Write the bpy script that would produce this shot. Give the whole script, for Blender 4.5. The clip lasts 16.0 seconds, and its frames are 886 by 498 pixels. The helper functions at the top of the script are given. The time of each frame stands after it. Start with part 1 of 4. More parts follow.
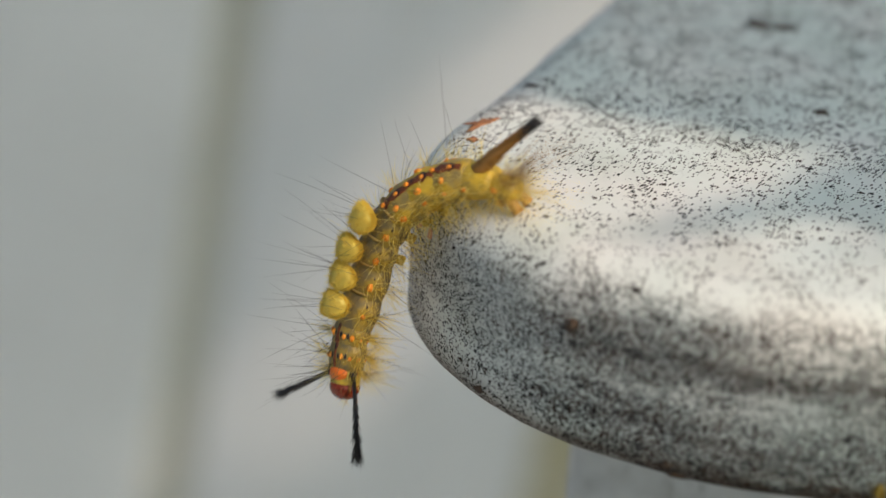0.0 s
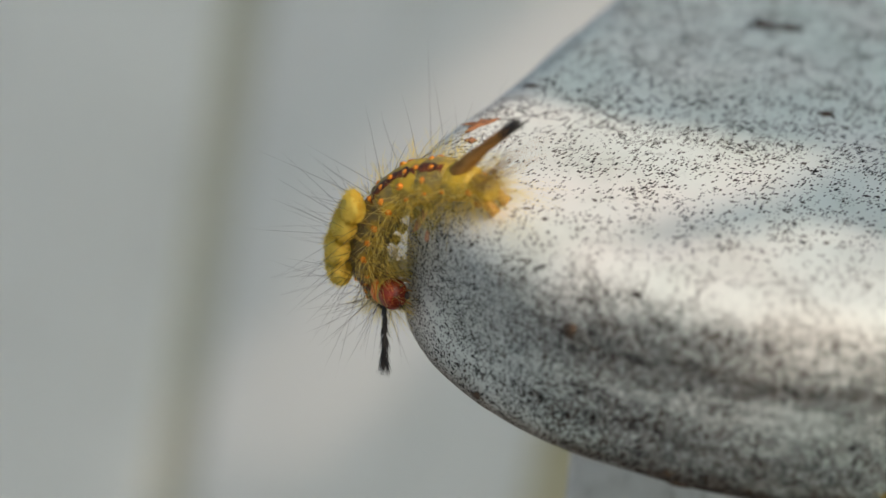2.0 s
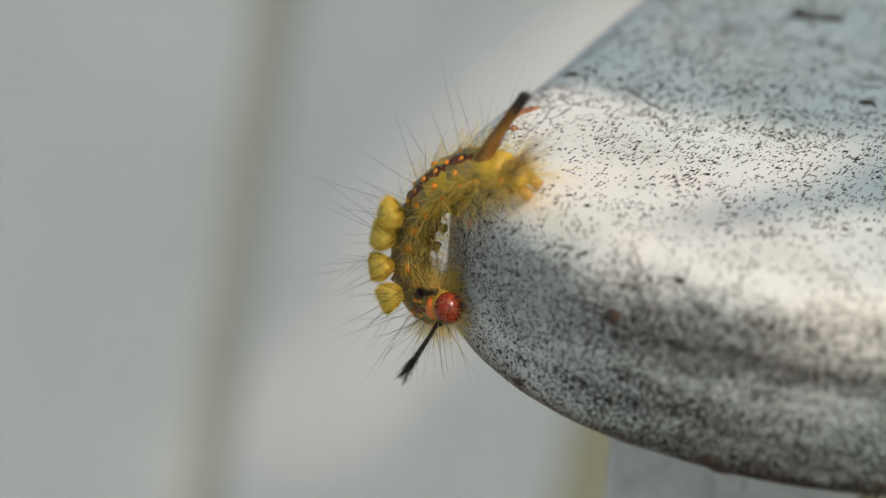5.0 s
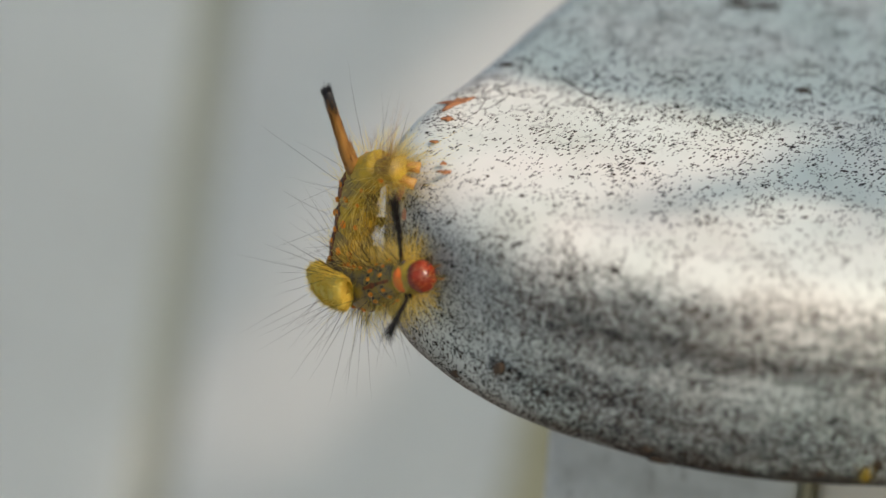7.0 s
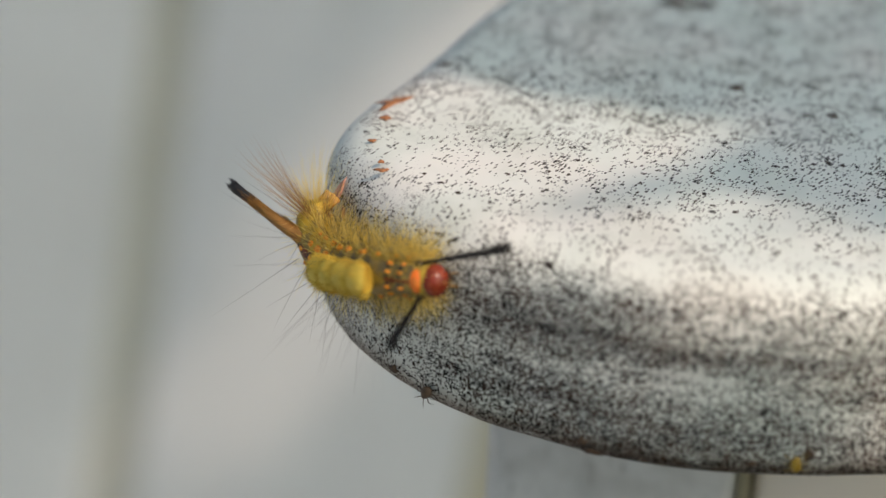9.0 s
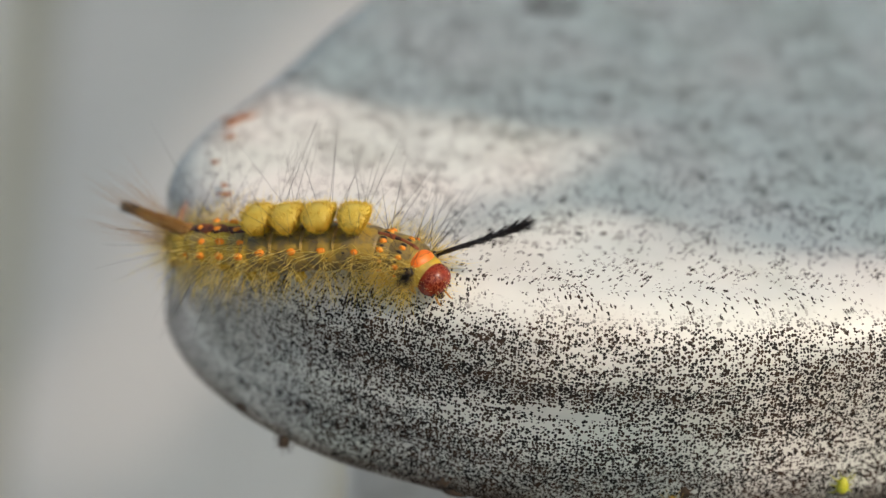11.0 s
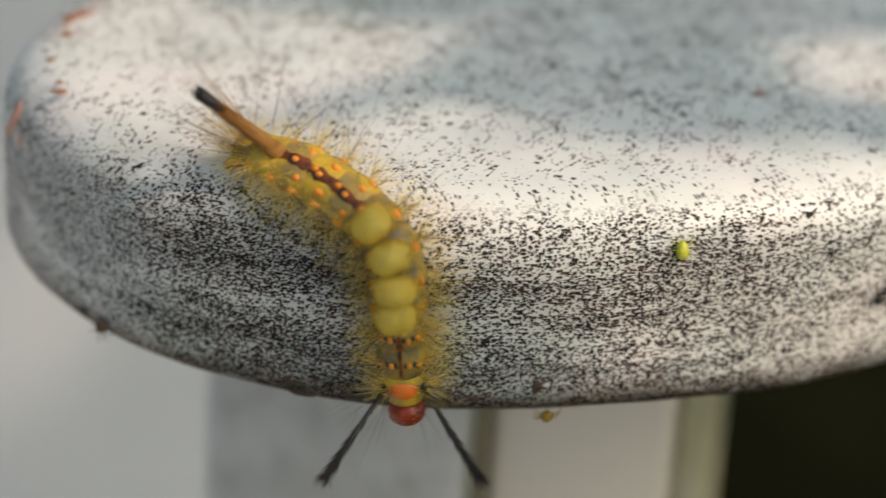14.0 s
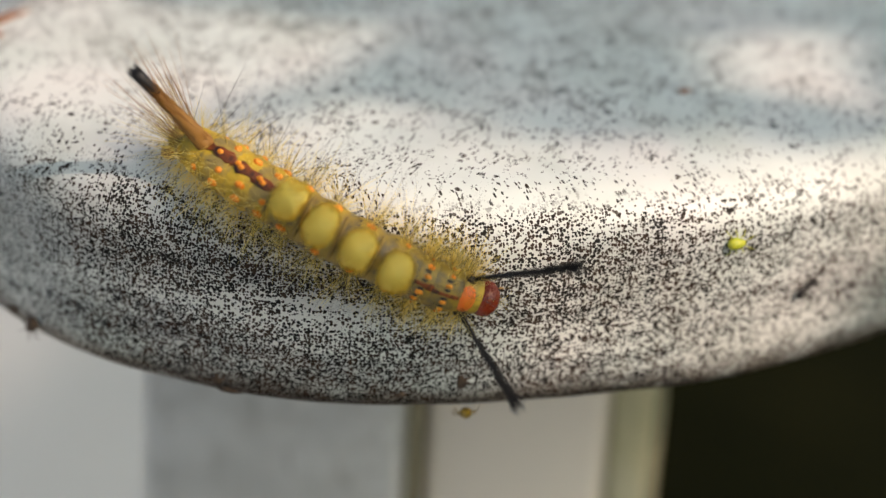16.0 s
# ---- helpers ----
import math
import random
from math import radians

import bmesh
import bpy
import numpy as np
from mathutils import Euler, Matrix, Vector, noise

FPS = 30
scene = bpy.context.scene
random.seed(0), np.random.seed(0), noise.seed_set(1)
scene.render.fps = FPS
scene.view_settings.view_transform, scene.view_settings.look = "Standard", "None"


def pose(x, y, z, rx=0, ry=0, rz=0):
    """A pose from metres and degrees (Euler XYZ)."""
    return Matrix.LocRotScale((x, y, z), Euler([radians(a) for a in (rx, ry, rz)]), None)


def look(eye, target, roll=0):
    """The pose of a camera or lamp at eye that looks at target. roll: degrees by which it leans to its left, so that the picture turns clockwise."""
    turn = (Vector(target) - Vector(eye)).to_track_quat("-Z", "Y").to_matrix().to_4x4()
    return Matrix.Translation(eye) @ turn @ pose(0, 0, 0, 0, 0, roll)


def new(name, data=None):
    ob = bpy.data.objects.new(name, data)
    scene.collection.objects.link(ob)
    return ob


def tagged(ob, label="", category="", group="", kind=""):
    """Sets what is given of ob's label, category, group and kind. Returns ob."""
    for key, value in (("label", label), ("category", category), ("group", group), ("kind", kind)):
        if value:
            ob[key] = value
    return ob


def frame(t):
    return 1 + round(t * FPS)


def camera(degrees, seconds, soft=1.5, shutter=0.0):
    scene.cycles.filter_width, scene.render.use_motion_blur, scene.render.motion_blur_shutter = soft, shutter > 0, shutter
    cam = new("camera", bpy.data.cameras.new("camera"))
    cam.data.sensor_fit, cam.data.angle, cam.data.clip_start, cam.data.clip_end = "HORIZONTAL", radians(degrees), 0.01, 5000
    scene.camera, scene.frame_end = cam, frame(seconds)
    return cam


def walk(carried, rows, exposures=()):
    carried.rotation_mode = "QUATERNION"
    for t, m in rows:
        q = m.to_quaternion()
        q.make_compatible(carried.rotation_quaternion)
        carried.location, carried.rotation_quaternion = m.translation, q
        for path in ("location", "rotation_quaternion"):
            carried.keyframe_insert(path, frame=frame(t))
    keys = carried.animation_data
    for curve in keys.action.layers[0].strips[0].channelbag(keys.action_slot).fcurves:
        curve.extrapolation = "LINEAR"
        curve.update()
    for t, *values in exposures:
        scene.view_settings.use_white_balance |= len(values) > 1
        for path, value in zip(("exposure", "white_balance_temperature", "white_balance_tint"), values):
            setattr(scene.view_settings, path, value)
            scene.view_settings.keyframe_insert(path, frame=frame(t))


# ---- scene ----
H = 0.60                                    # height of the armrest's top
cam = camera(20.0, 16.0, soft=1.3, shutter=0.25)
cam.data.dof.use_dof = True
cam.data.dof.aperture_fstop = 13.5
PATH = [
    (0, (0.01572, -0.17969, 0.69854), (-0.02975, -0.00961, 0.60364), 3.38),
    (0.5, (0.01573, -0.17896, 0.69739), (-0.03000, -0.00883, 0.60269), 3.36),
    (1, (0.01569, -0.17647, 0.69694), (-0.03032, -0.00674, 0.60168), 3.37),
    (1.5, (0.01449, -0.17515, 0.69541), (-0.03040, -0.00481, 0.60070), 3.61),
    (2, (0.01549, -0.17580, 0.69651), (-0.03050, -0.00575, 0.60181), 3.49),
    (2.3, (0.01451, -0.17534, 0.69556), (-0.03492, -0.00596, 0.60141), 3.34),
    (2.5, (0.01386, -0.17504, 0.69492), (-0.03586, -0.00555, 0.60111), 3.24),
    (3, (0.01319, -0.17530, 0.69490), (-0.03570, -0.00565, 0.60093), 3.30),
    (3.2, (0.01334, -0.17551, 0.69496), (-0.03588, -0.00592, 0.60105), 3.29),
    (5.3, (0.01495, -0.17772, 0.69555), (-0.03302, -0.00815, 0.60097), 3.22),
    (5.5, (0.01510, -0.17793, 0.69561), (-0.03267, -0.00831, 0.60103), 3.21),
    (6, (0.01476, -0.17553, 0.69521), (-0.03075, -0.00542, 0.60039), 3.37),
    (6.5, (0.01453, -0.17693, 0.69481), (-0.03032, -0.00640, 0.60043), 3.43),
    (7, (0.01575, -0.17600, 0.69434), (-0.02861, -0.00539, 0.59988), 3.31),
    (7.5, (0.01651, -0.17840, 0.69657), (-0.02637, -0.00793, 0.60117), 3.44),
    (8, (0.01728, -0.18181, 0.69861), (-0.02435, -0.01101, 0.60325), 3.69),
    (8.2, (0.01987, -0.18443, 0.69850), (-0.02356, -0.01349, 0.60420), 3.25),
    (10.3, (0.01658, -0.16481, 0.69042), (-0.01953, 0.00785, 0.59616), 3.58),
    (10.5, (0.01696, -0.16463, 0.69082), (-0.01839, 0.00809, 0.59639), 3.65),
    (10.8, (0.01753, -0.16435, 0.69143), (-0.01598, 0.00872, 0.59698), 3.75),
    (11, (0.01791, -0.16417, 0.69183), (-0.01456, 0.00908, 0.59734), 3.82),
    (11.3, (0.02004, -0.16334, 0.69028), (-0.01283, 0.01055, 0.59711), 3.71),
    (11.5, (0.02146, -0.16279, 0.68925), (-0.01117, 0.01135, 0.59645), 3.64),
    (11.8, (0.02213, -0.16154, 0.68861), (-0.00965, 0.01259, 0.59551), 3.58),
    (12, (0.02258, -0.16071, 0.68818), (-0.00930, 0.01306, 0.59444), 3.54),
    (12.5, (0.02297, -0.16064, 0.68765), (-0.00583, 0.01320, 0.59305), 3.74),
    (12.8, (0.02533, -0.16071, 0.68844), (-0.00322, 0.01318, 0.59386), 3.71),
    (13, (0.02690, -0.16076, 0.68896), (0.00047, 0.01347, 0.59438), 3.69),
    (13.2, (0.02741, -0.16103, 0.68893), (0.00310, 0.01366, 0.59464), 3.78),
    (13.5, (0.02817, -0.16143, 0.68888), (0.00467, 0.01335, 0.59455), 3.92),
    (13.7, (0.02636, -0.16073, 0.68832), (0.00405, 0.01240, 0.59073), 3.77),
    (14, (0.02365, -0.15968, 0.68747), (-0.00223, 0.01200, 0.58819), 3.55),
    (14.1, (0.02375, -0.15955, 0.68733), (-0.00466, 0.01162, 0.58784), 3.53),
    (14.2, (0.02384, -0.15943, 0.68720), (-0.00637, 0.01137, 0.58754), 3.52),
    (14.3, (0.02394, -0.15930, 0.68706), (-0.00725, 0.01118, 0.58714), 3.50),
    (14.4, (0.02403, -0.15918, 0.68693), (-0.00460, 0.01123, 0.58620), 3.49),
    (14.5, (0.02413, -0.15905, 0.68679), (-0.00271, 0.01145, 0.58574), 3.47),
    (14.7, (0.02494, -0.15945, 0.68726), (-0.00043, 0.01129, 0.58623), 3.50),
    (15, (0.02615, -0.16004, 0.68796), (0.00077, 0.01151, 0.58833), 3.54),
    (15.5, (0.02745, -0.16044, 0.68799), (0.00277, 0.01171, 0.58922), 3.52),
    (16, (0.02788, -0.16046, 0.68889), (0.00371, 0.01126, 0.58925), 3.49),
]
walk(cam, [(t, look(eye, target, roll)) for t, eye, target, roll in PATH],
     exposures=[(0, -0.02, 6550, -5), (2.5, 0.02, 6550, -5), (8.2, 0.10, 6600, -4), (10.3, 0.02, 6680, -2), (14, 0.03, 6820, -1), (15, 0.17, 6800, -1), (16, 0.15, 6800, -1)])

# the plane of focus: metres ahead of the lens, drawn back to the arm's far corner at 8 s
FOCUS = [(0, 0.2215), (0.5, 0.2195), (1.5, 0.2175), (2.5, 0.2165), (3, 0.2165), (5.5, 0.2190), (6.5, 0.2175), (7, 0.2175), (7.5, 0.2240), (8, 0.2350), (8.2, 0.2380),
         (9.2, 0.2100), (10.3, 0.1915), (11, 0.1895), (11.5, 0.1868), (12, 0.1848), (12.5, 0.1842), (13.5, 0.1852), (14.5, 0.1862), (16, 0.1858)]
focus_point = new("focus_point")
cam.data.dof.focus_object = focus_point

# ---- light ----
SUN = Vector((0.85, -0.38, 0.95)).normalized()      # towards the sun
world = bpy.data.worlds.new("sky")
scene.world = world
world.use_nodes = True
wn = world.node_tree.nodes
sky = wn.new("ShaderNodeTexSky")
sky.sky_type, sky.sun_disc = "NISHITA", False
sky.air_density, sky.dust_density, sky.ozone_density = 0.72, 3.5, 0.65
sky.sun_elevation = math.asin(SUN.z)
sky.sun_rotation = math.atan2(SUN.x, SUN.y)
world.node_tree.links.new(sky.outputs[0], wn["Background"].inputs[0])
wn["Background"].inputs[1].default_value = 0.15
sun = new("sun", bpy.data.lights.new("sun", "SUN"))
sun.data.energy, sun.data.angle, sun.data.color = 2.5, radians(0.6), (1.0, 0.73, 0.67)
sun.matrix_world = look(SUN * 20, (0, 0, 0))


# ---- materials ----
def material(name, color=(0.5, 0.5, 0.5), rough=0.5, metal=0.0, spec=0.5):
    m = bpy.data.materials.new(name)
    m.use_nodes = True
    b = m.node_tree.nodes["Principled BSDF"]
    b.inputs["Base Color"].default_value = (*color, 1)
    b.inputs["Roughness"].default_value, b.inputs["Metallic"].default_value = rough, metal
    b.inputs["Specular IOR Level"].default_value = spec
    return m, m.node_tree, b


def link(tree, a, b):
    tree.links.new(a, b)


def coords(tree, scale=(1, 1, 1)):
    tc, mp = tree.nodes.new("ShaderNodeTexCoord"), tree.nodes.new("ShaderNodeMapping")
    link(tree, tc.outputs["Object"], mp.inputs[0])
    mp.inputs["Scale"].default_value = scale
    return mp.outputs[0]


def noise_tex(tree, co, scale, detail=4, rough=0.55):
    n = tree.nodes.new("ShaderNodeTexNoise")
    link(tree, co, n.inputs["Vector"])
    n.inputs["Scale"].default_value, n.inputs["Detail"].default_value, n.inputs["Roughness"].default_value = scale, detail, rough
    return n.outputs[0]


def ramp(tree, value, low, high, a=0.0, b=1.0):
    r = tree.nodes.new("ShaderNodeMapRange")
    r.interpolation_type = "SMOOTHSTEP"
    link(tree, value, r.inputs[0])
    for n, v in zip((1, 2, 3, 4), (low, high, a, b)):
        r.inputs[n].default_value = v
    return r.outputs[0]


def calc(tree, op, a, b=None):
    n = tree.nodes.new("ShaderNodeMath")
    n.operation = op
    for k, v in enumerate((a, b)):
        if v is None:
            continue
        if isinstance(v, (int, float)):
            n.inputs[k].default_value = v
        else:
            link(tree, v, n.inputs[k])
    return n.outputs[0]


def blend(tree, factor, a, b):
    n = tree.nodes.new("ShaderNodeMix")
    n.data_type = "RGBA"
    if isinstance(factor, (int, float)):
        n.inputs[0].default_value = factor
    else:
        link(tree, factor, n.inputs[0])
    for k, v in ((6, a), (7, b)):
        if isinstance(v, tuple):
            n.inputs[k].default_value = (*v, 1)
        else:
            link(tree, v, n.inputs[k])
    return n.outputs[2]


def bump(tree, bsdf, height, distance, strength=1.0):
    n = tree.nodes.new("ShaderNodeBump")
    n.inputs["Strength"].default_value, n.inputs["Distance"].default_value = strength, distance
    link(tree, height, n.inputs["Height"])
    link(tree, n.outputs[0], bsdf.inputs["Normal"])


def surface_uv(tree):
    return tree.nodes.new("ShaderNodeTexCoord").outputs["UV"]


def speck_layer(tree, co, cell, cover, size, warp=0.35):
    """Dots: one to a cell of that width, in the share of cells that cover gives, of uneven size and outline."""
    w = tree.nodes.new("ShaderNodeVectorMath")
    w.operation = "MULTIPLY_ADD"
    nz = tree.nodes.new("ShaderNodeTexNoise")
    link(tree, co, nz.inputs["Vector"])
    nz.inputs["Scale"].default_value, nz.inputs["Detail"].default_value = 1.6 / cell, 2
    link(tree, nz.outputs[1], w.inputs[0])
    w.inputs[1].default_value = (cell * warp * 2,) * 3
    link(tree, co, w.inputs[2])
    v = tree.nodes.new("ShaderNodeTexVoronoi")
    v.voronoi_dimensions = "2D"
    link(tree, w.outputs[0], v.inputs["Vector"])
    v.inputs["Scale"].default_value, v.inputs["Randomness"].default_value = 1 / cell, 0.85
    s = tree.nodes.new("ShaderNodeSeparateColor")
    link(tree, v.outputs["Color"], s.inputs[0])
    on = calc(tree, "LESS_THAN", s.outputs[0], cover)
    reach = calc(tree, "MULTIPLY_ADD", s.outputs[1], size * 0.55)
    tree.nodes[-1].inputs[2].default_value = size * 0.5
    edge = calc(tree, "SUBTRACT", reach, v.outputs["Distance"])
    return calc(tree, "MULTIPLY", on, ramp(tree, edge, -0.05, 0.08))


def painted(name, side=1.0, tint=(0.74, 0.74, 0.72)):
    """White gloss paint, chalked and grown over with black mildew dots."""
    m, t, b = material(name, tint, 0.38)
    co = coords(t)
    z = t.nodes.new("ShaderNodeSeparateXYZ")
    link(t, co, z.inputs[0])
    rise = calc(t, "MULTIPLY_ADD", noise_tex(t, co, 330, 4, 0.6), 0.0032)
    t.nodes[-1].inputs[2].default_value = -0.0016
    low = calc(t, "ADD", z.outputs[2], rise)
    edge = ramp(t, low, -0.0004, -0.0048)               # mildew dots sit thickest on the edge, which is greyed as well
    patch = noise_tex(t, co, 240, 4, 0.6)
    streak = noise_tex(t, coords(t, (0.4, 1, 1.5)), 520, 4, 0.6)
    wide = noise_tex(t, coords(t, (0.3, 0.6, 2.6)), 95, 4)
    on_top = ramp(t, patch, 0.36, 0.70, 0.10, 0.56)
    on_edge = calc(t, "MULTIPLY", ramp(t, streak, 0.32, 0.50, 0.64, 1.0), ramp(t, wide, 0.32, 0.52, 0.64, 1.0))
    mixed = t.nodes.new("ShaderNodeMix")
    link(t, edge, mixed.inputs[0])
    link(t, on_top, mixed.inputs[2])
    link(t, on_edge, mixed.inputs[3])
    run = t.nodes.new("ShaderNodeMapping")                       # a run of fresher paint, kept clean
    link(t, co, run.inputs[0])
    run.inputs["Scale"].default_value = (1 / 0.0058, 1 / 0.004, 1 / 0.00055)
    run.inputs["Location"].default_value = (0.0030 / 0.0058, 0.0037 / 0.004, 0.0082 / 0.00055)
    away = t.nodes.new("ShaderNodeVectorMath")
    away.operation = "LENGTH"
    link(t, run.outputs[0], away.inputs[0])
    clean = ramp(t, calc(t, "ADD", away.outputs["Value"], streak), 1.1, 1.6, 0.12, 1.0)
    x_axis = t.nodes.new("ShaderNodeSeparateXYZ")
    link(t, co, x_axis.inputs[0])
    thin = calc(t, "MULTIPLY", ramp(t, x_axis.outputs[0], -0.032, -0.014, 0.70, 1.0), ramp(t, x_axis.outputs[0], 0.012, 0.030, 1.0, 0.62))
    clean = calc(t, "MULTIPLY", clean, thin)                     # the growth thins out to both sides
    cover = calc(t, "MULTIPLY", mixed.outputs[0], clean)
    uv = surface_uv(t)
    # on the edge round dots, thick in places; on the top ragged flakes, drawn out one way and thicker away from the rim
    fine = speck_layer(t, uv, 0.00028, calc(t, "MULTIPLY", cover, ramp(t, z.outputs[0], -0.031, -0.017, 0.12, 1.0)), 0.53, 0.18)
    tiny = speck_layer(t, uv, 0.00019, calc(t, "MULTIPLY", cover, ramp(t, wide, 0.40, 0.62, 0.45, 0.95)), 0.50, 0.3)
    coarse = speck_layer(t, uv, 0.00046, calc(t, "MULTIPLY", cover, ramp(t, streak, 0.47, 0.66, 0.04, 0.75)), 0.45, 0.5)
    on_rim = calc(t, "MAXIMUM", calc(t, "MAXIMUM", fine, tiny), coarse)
    drawn = t.nodes.new("ShaderNodeMapping")
    link(t, uv, drawn.inputs[0])
    drawn.vector_type = "TEXTURE"
    drawn.inputs["Rotation"].default_value = (0, 0, radians(74))
    drawn.inputs["Scale"].default_value = (2.8, 1, 1)
    thick = calc(t, "MULTIPLY", cover, ramp(t, z.outputs[1], 0.004, 0.030, 0.72, 1.5))
    clump = ramp(t, noise_tex(t, co, 620, 3, 0.6), 0.38, 0.62, 0.25, 1.25)
    flakes = speck_layer(t, drawn.outputs[0], 0.00019, calc(t, "MULTIPLY", thick, clump), 0.54, 0.5)
    scabs = speck_layer(t, uv, 0.00062, calc(t, "MULTIPLY", thick, 0.20), 0.40, 0.95)
    grains = speck_layer(t, uv, 0.00022, calc(t, "MULTIPLY", thick, 0.22), 0.42, 0.35)
    bent = t.nodes.new("ShaderNodeVectorMath")                   # cracks in the paint of the far corner
    bent.operation = "MULTIPLY_ADD"
    wob = t.nodes.new("ShaderNodeTexNoise")
    link(t, drawn.outputs[0], wob.inputs["Vector"])
    wob.inputs["Scale"].default_value, wob.inputs["Detail"].default_value = 700, 3
    link(t, wob.outputs[1], bent.inputs[0])
    bent.inputs[1].default_value = (0.0016,) * 3
    link(t, drawn.outputs[0], bent.inputs[2])
    net = t.nodes.new("ShaderNodeTexVoronoi")
    net.voronoi_dimensions, net.feature = "2D", "DISTANCE_TO_EDGE"
    link(t, bent.outputs[0], net.inputs["Vector"])
    net.inputs["Scale"].default_value = 1 / 0.0013
    where = calc(t, "MULTIPLY", ramp(t, z.outputs[1], 0.012, 0.028), ramp(t, z.outputs[0], -0.012, -0.026))
    where = calc(t, "MULTIPLY", where, ramp(t, noise_tex(t, co, 260, 3), 0.44, 0.56))
    cracks = calc(t, "MULTIPLY", ramp(t, net.outputs["Distance"], 0.055, 0.025), where)
    on_flat = calc(t, "MAXIMUM", calc(t, "MAXIMUM", calc(t, "MAXIMUM", flakes, scabs), grains), cracks)
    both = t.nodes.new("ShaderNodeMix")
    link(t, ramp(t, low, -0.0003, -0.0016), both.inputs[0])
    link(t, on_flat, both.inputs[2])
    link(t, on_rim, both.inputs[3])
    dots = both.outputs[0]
    film = ramp(t, noise_tex(t, co, 95, 5, 0.6), 0.42, 0.75)
    warm = noise_tex(t, co, 60, 2)
    base = blend(t, ramp(t, warm, 0.35, 0.7), (0.735, 0.775, 0.71), (0.81, 0.79, 0.725))
    base = blend(t, calc(t, "MULTIPLY", film, 0.28), base, (0.29, 0.345, 0.25))
    # uneven grey bands over the edge, stretched along it
    edge_grey = calc(t, "MULTIPLY", calc(t, "MULTIPLY", edge, thin), ramp(t, wide, 0.40, 0.60, 0.05, 0.48))
    base = blend(t, edge_grey, base, (0.20, 0.20, 0.205))
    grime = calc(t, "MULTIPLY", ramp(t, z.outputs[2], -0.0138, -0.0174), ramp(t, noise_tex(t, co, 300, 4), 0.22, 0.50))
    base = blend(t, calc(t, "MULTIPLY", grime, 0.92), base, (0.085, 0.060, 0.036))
    dotcol = blend(t, ramp(t, noise_tex(t, co, 900, 2), 0.4, 0.65), (0.005, 0.0035, 0.0025), (0.042, 0.023, 0.013))
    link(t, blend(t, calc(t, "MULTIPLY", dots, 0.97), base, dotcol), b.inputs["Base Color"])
    link(t, calc(t, "MULTIPLY_ADD", dots, -0.45), b.inputs["Specular IOR Level"])
    t.nodes[-1].inputs[2].default_value = 0.5
    link(t, calc(t, "MULTIPLY_ADD", dots, 0.35), b.inputs["Roughness"])
    t.nodes[-1].inputs[2].default_value = 0.42
    height = calc(t, "SUBTRACT", noise_tex(t, co, 700, 3), calc(t, "MULTIPLY", dots, 0.8))
    bump(t, b, height, 0.00009, 0.7)
    return m


def aged_paint(name, a, b2, dirt, scale, rough=0.55, worn=(0.55, 0.80)):
    m, t, b = material(name, a, rough)
    co = coords(t)
    c = blend(t, ramp(t, noise_tex(t, co, scale, 4), 0.35, 0.65), a, b2)
    c = blend(t, ramp(t, noise_tex(t, coords(t, (1, 1, 0.4)), scale * 4, 5, 0.65), *worn), c, dirt)
    link(t, c, b.inputs["Base Color"])
    bump(t, b, noise_tex(t, co, scale * 12, 4), 0.0006, 0.5)
    return m


def mottled(name, a, b2, scale, rough=0.5, depth=0.00004, soft=0.0):
    m, t, b = material(name, a, rough)
    co = coords(t)
    n = noise_tex(t, co, scale, 4)
    link(t, blend(t, ramp(t, n, 0.35, 0.65), a, b2), b.inputs["Base Color"])
    bump(t, b, noise_tex(t, co, scale * 3, 3), depth, 0.8)
    if soft:
        b.inputs["Subsurface Weight"].default_value = soft
        b.inputs["Subsurface Radius"].default_value = (1.0, 0.7, 0.25)
        b.inputs["Subsurface Scale"].default_value = 0.0008
    return m


def hairy(name, a, b2, glow=0.4):
    """Hair: light passes through as well as off it; strands differ."""
    m = bpy.data.materials.new(name)
    m.use_nodes = True
    t = m.node_tree
    b = t.nodes["Principled BSDF"]
    g = t.nodes.new("ShaderNodeNewGeometry")
    c = blend(t, g.outputs["Random Per Island"], a, b2)
    link(t, c, b.inputs["Base Color"])
    b.inputs["Roughness"].default_value = 0.45
    tr, mx = t.nodes.new("ShaderNodeBsdfTranslucent"), t.nodes.new("ShaderNodeMixShader")
    link(t, c, tr.inputs[0])
    mx.inputs[0].default_value = glow
    link(t, b.outputs[0], mx.inputs[1])
    link(t, tr.outputs[0], mx.inputs[2])
    link(t, mx.outputs[0], t.nodes["Material Output"].inputs[0])
    return m


PAINT = painted("mildewed_white_paint")
LEG_PAINT = aged_paint("weathered_white_paint", (0.68, 0.68, 0.64), (0.54, 0.54, 0.50), (0.13, 0.12, 0.09), 160, 0.55, (0.55, 0.78))
CREAM_PAINT = aged_paint("yellowed_paint", (0.80, 0.73, 0.61), (0.74, 0.67, 0.55), (0.62, 0.56, 0.45), 9)
BATTEN_PAINT = aged_paint("yellow_brown_paint", (0.52, 0.49, 0.33), (0.44, 0.41, 0.24), (0.30, 0.27, 0.14), 60)
MOSSY_PAINT = aged_paint("mossy_paint", (0.30, 0.27, 0.17), (0.20, 0.18, 0.11), (0.08, 0.07, 0.04), 120)
PANEL_PAINT = aged_paint("olive_grey_paint", (0.60, 0.60, 0.50), (0.55, 0.55, 0.46), (0.45, 0.45, 0.36), 9)
SLAT_PAINT = aged_paint("grey_white_paint", (0.80, 0.82, 0.80), (0.74, 0.76, 0.74), (0.62, 0.63, 0.60), 9)
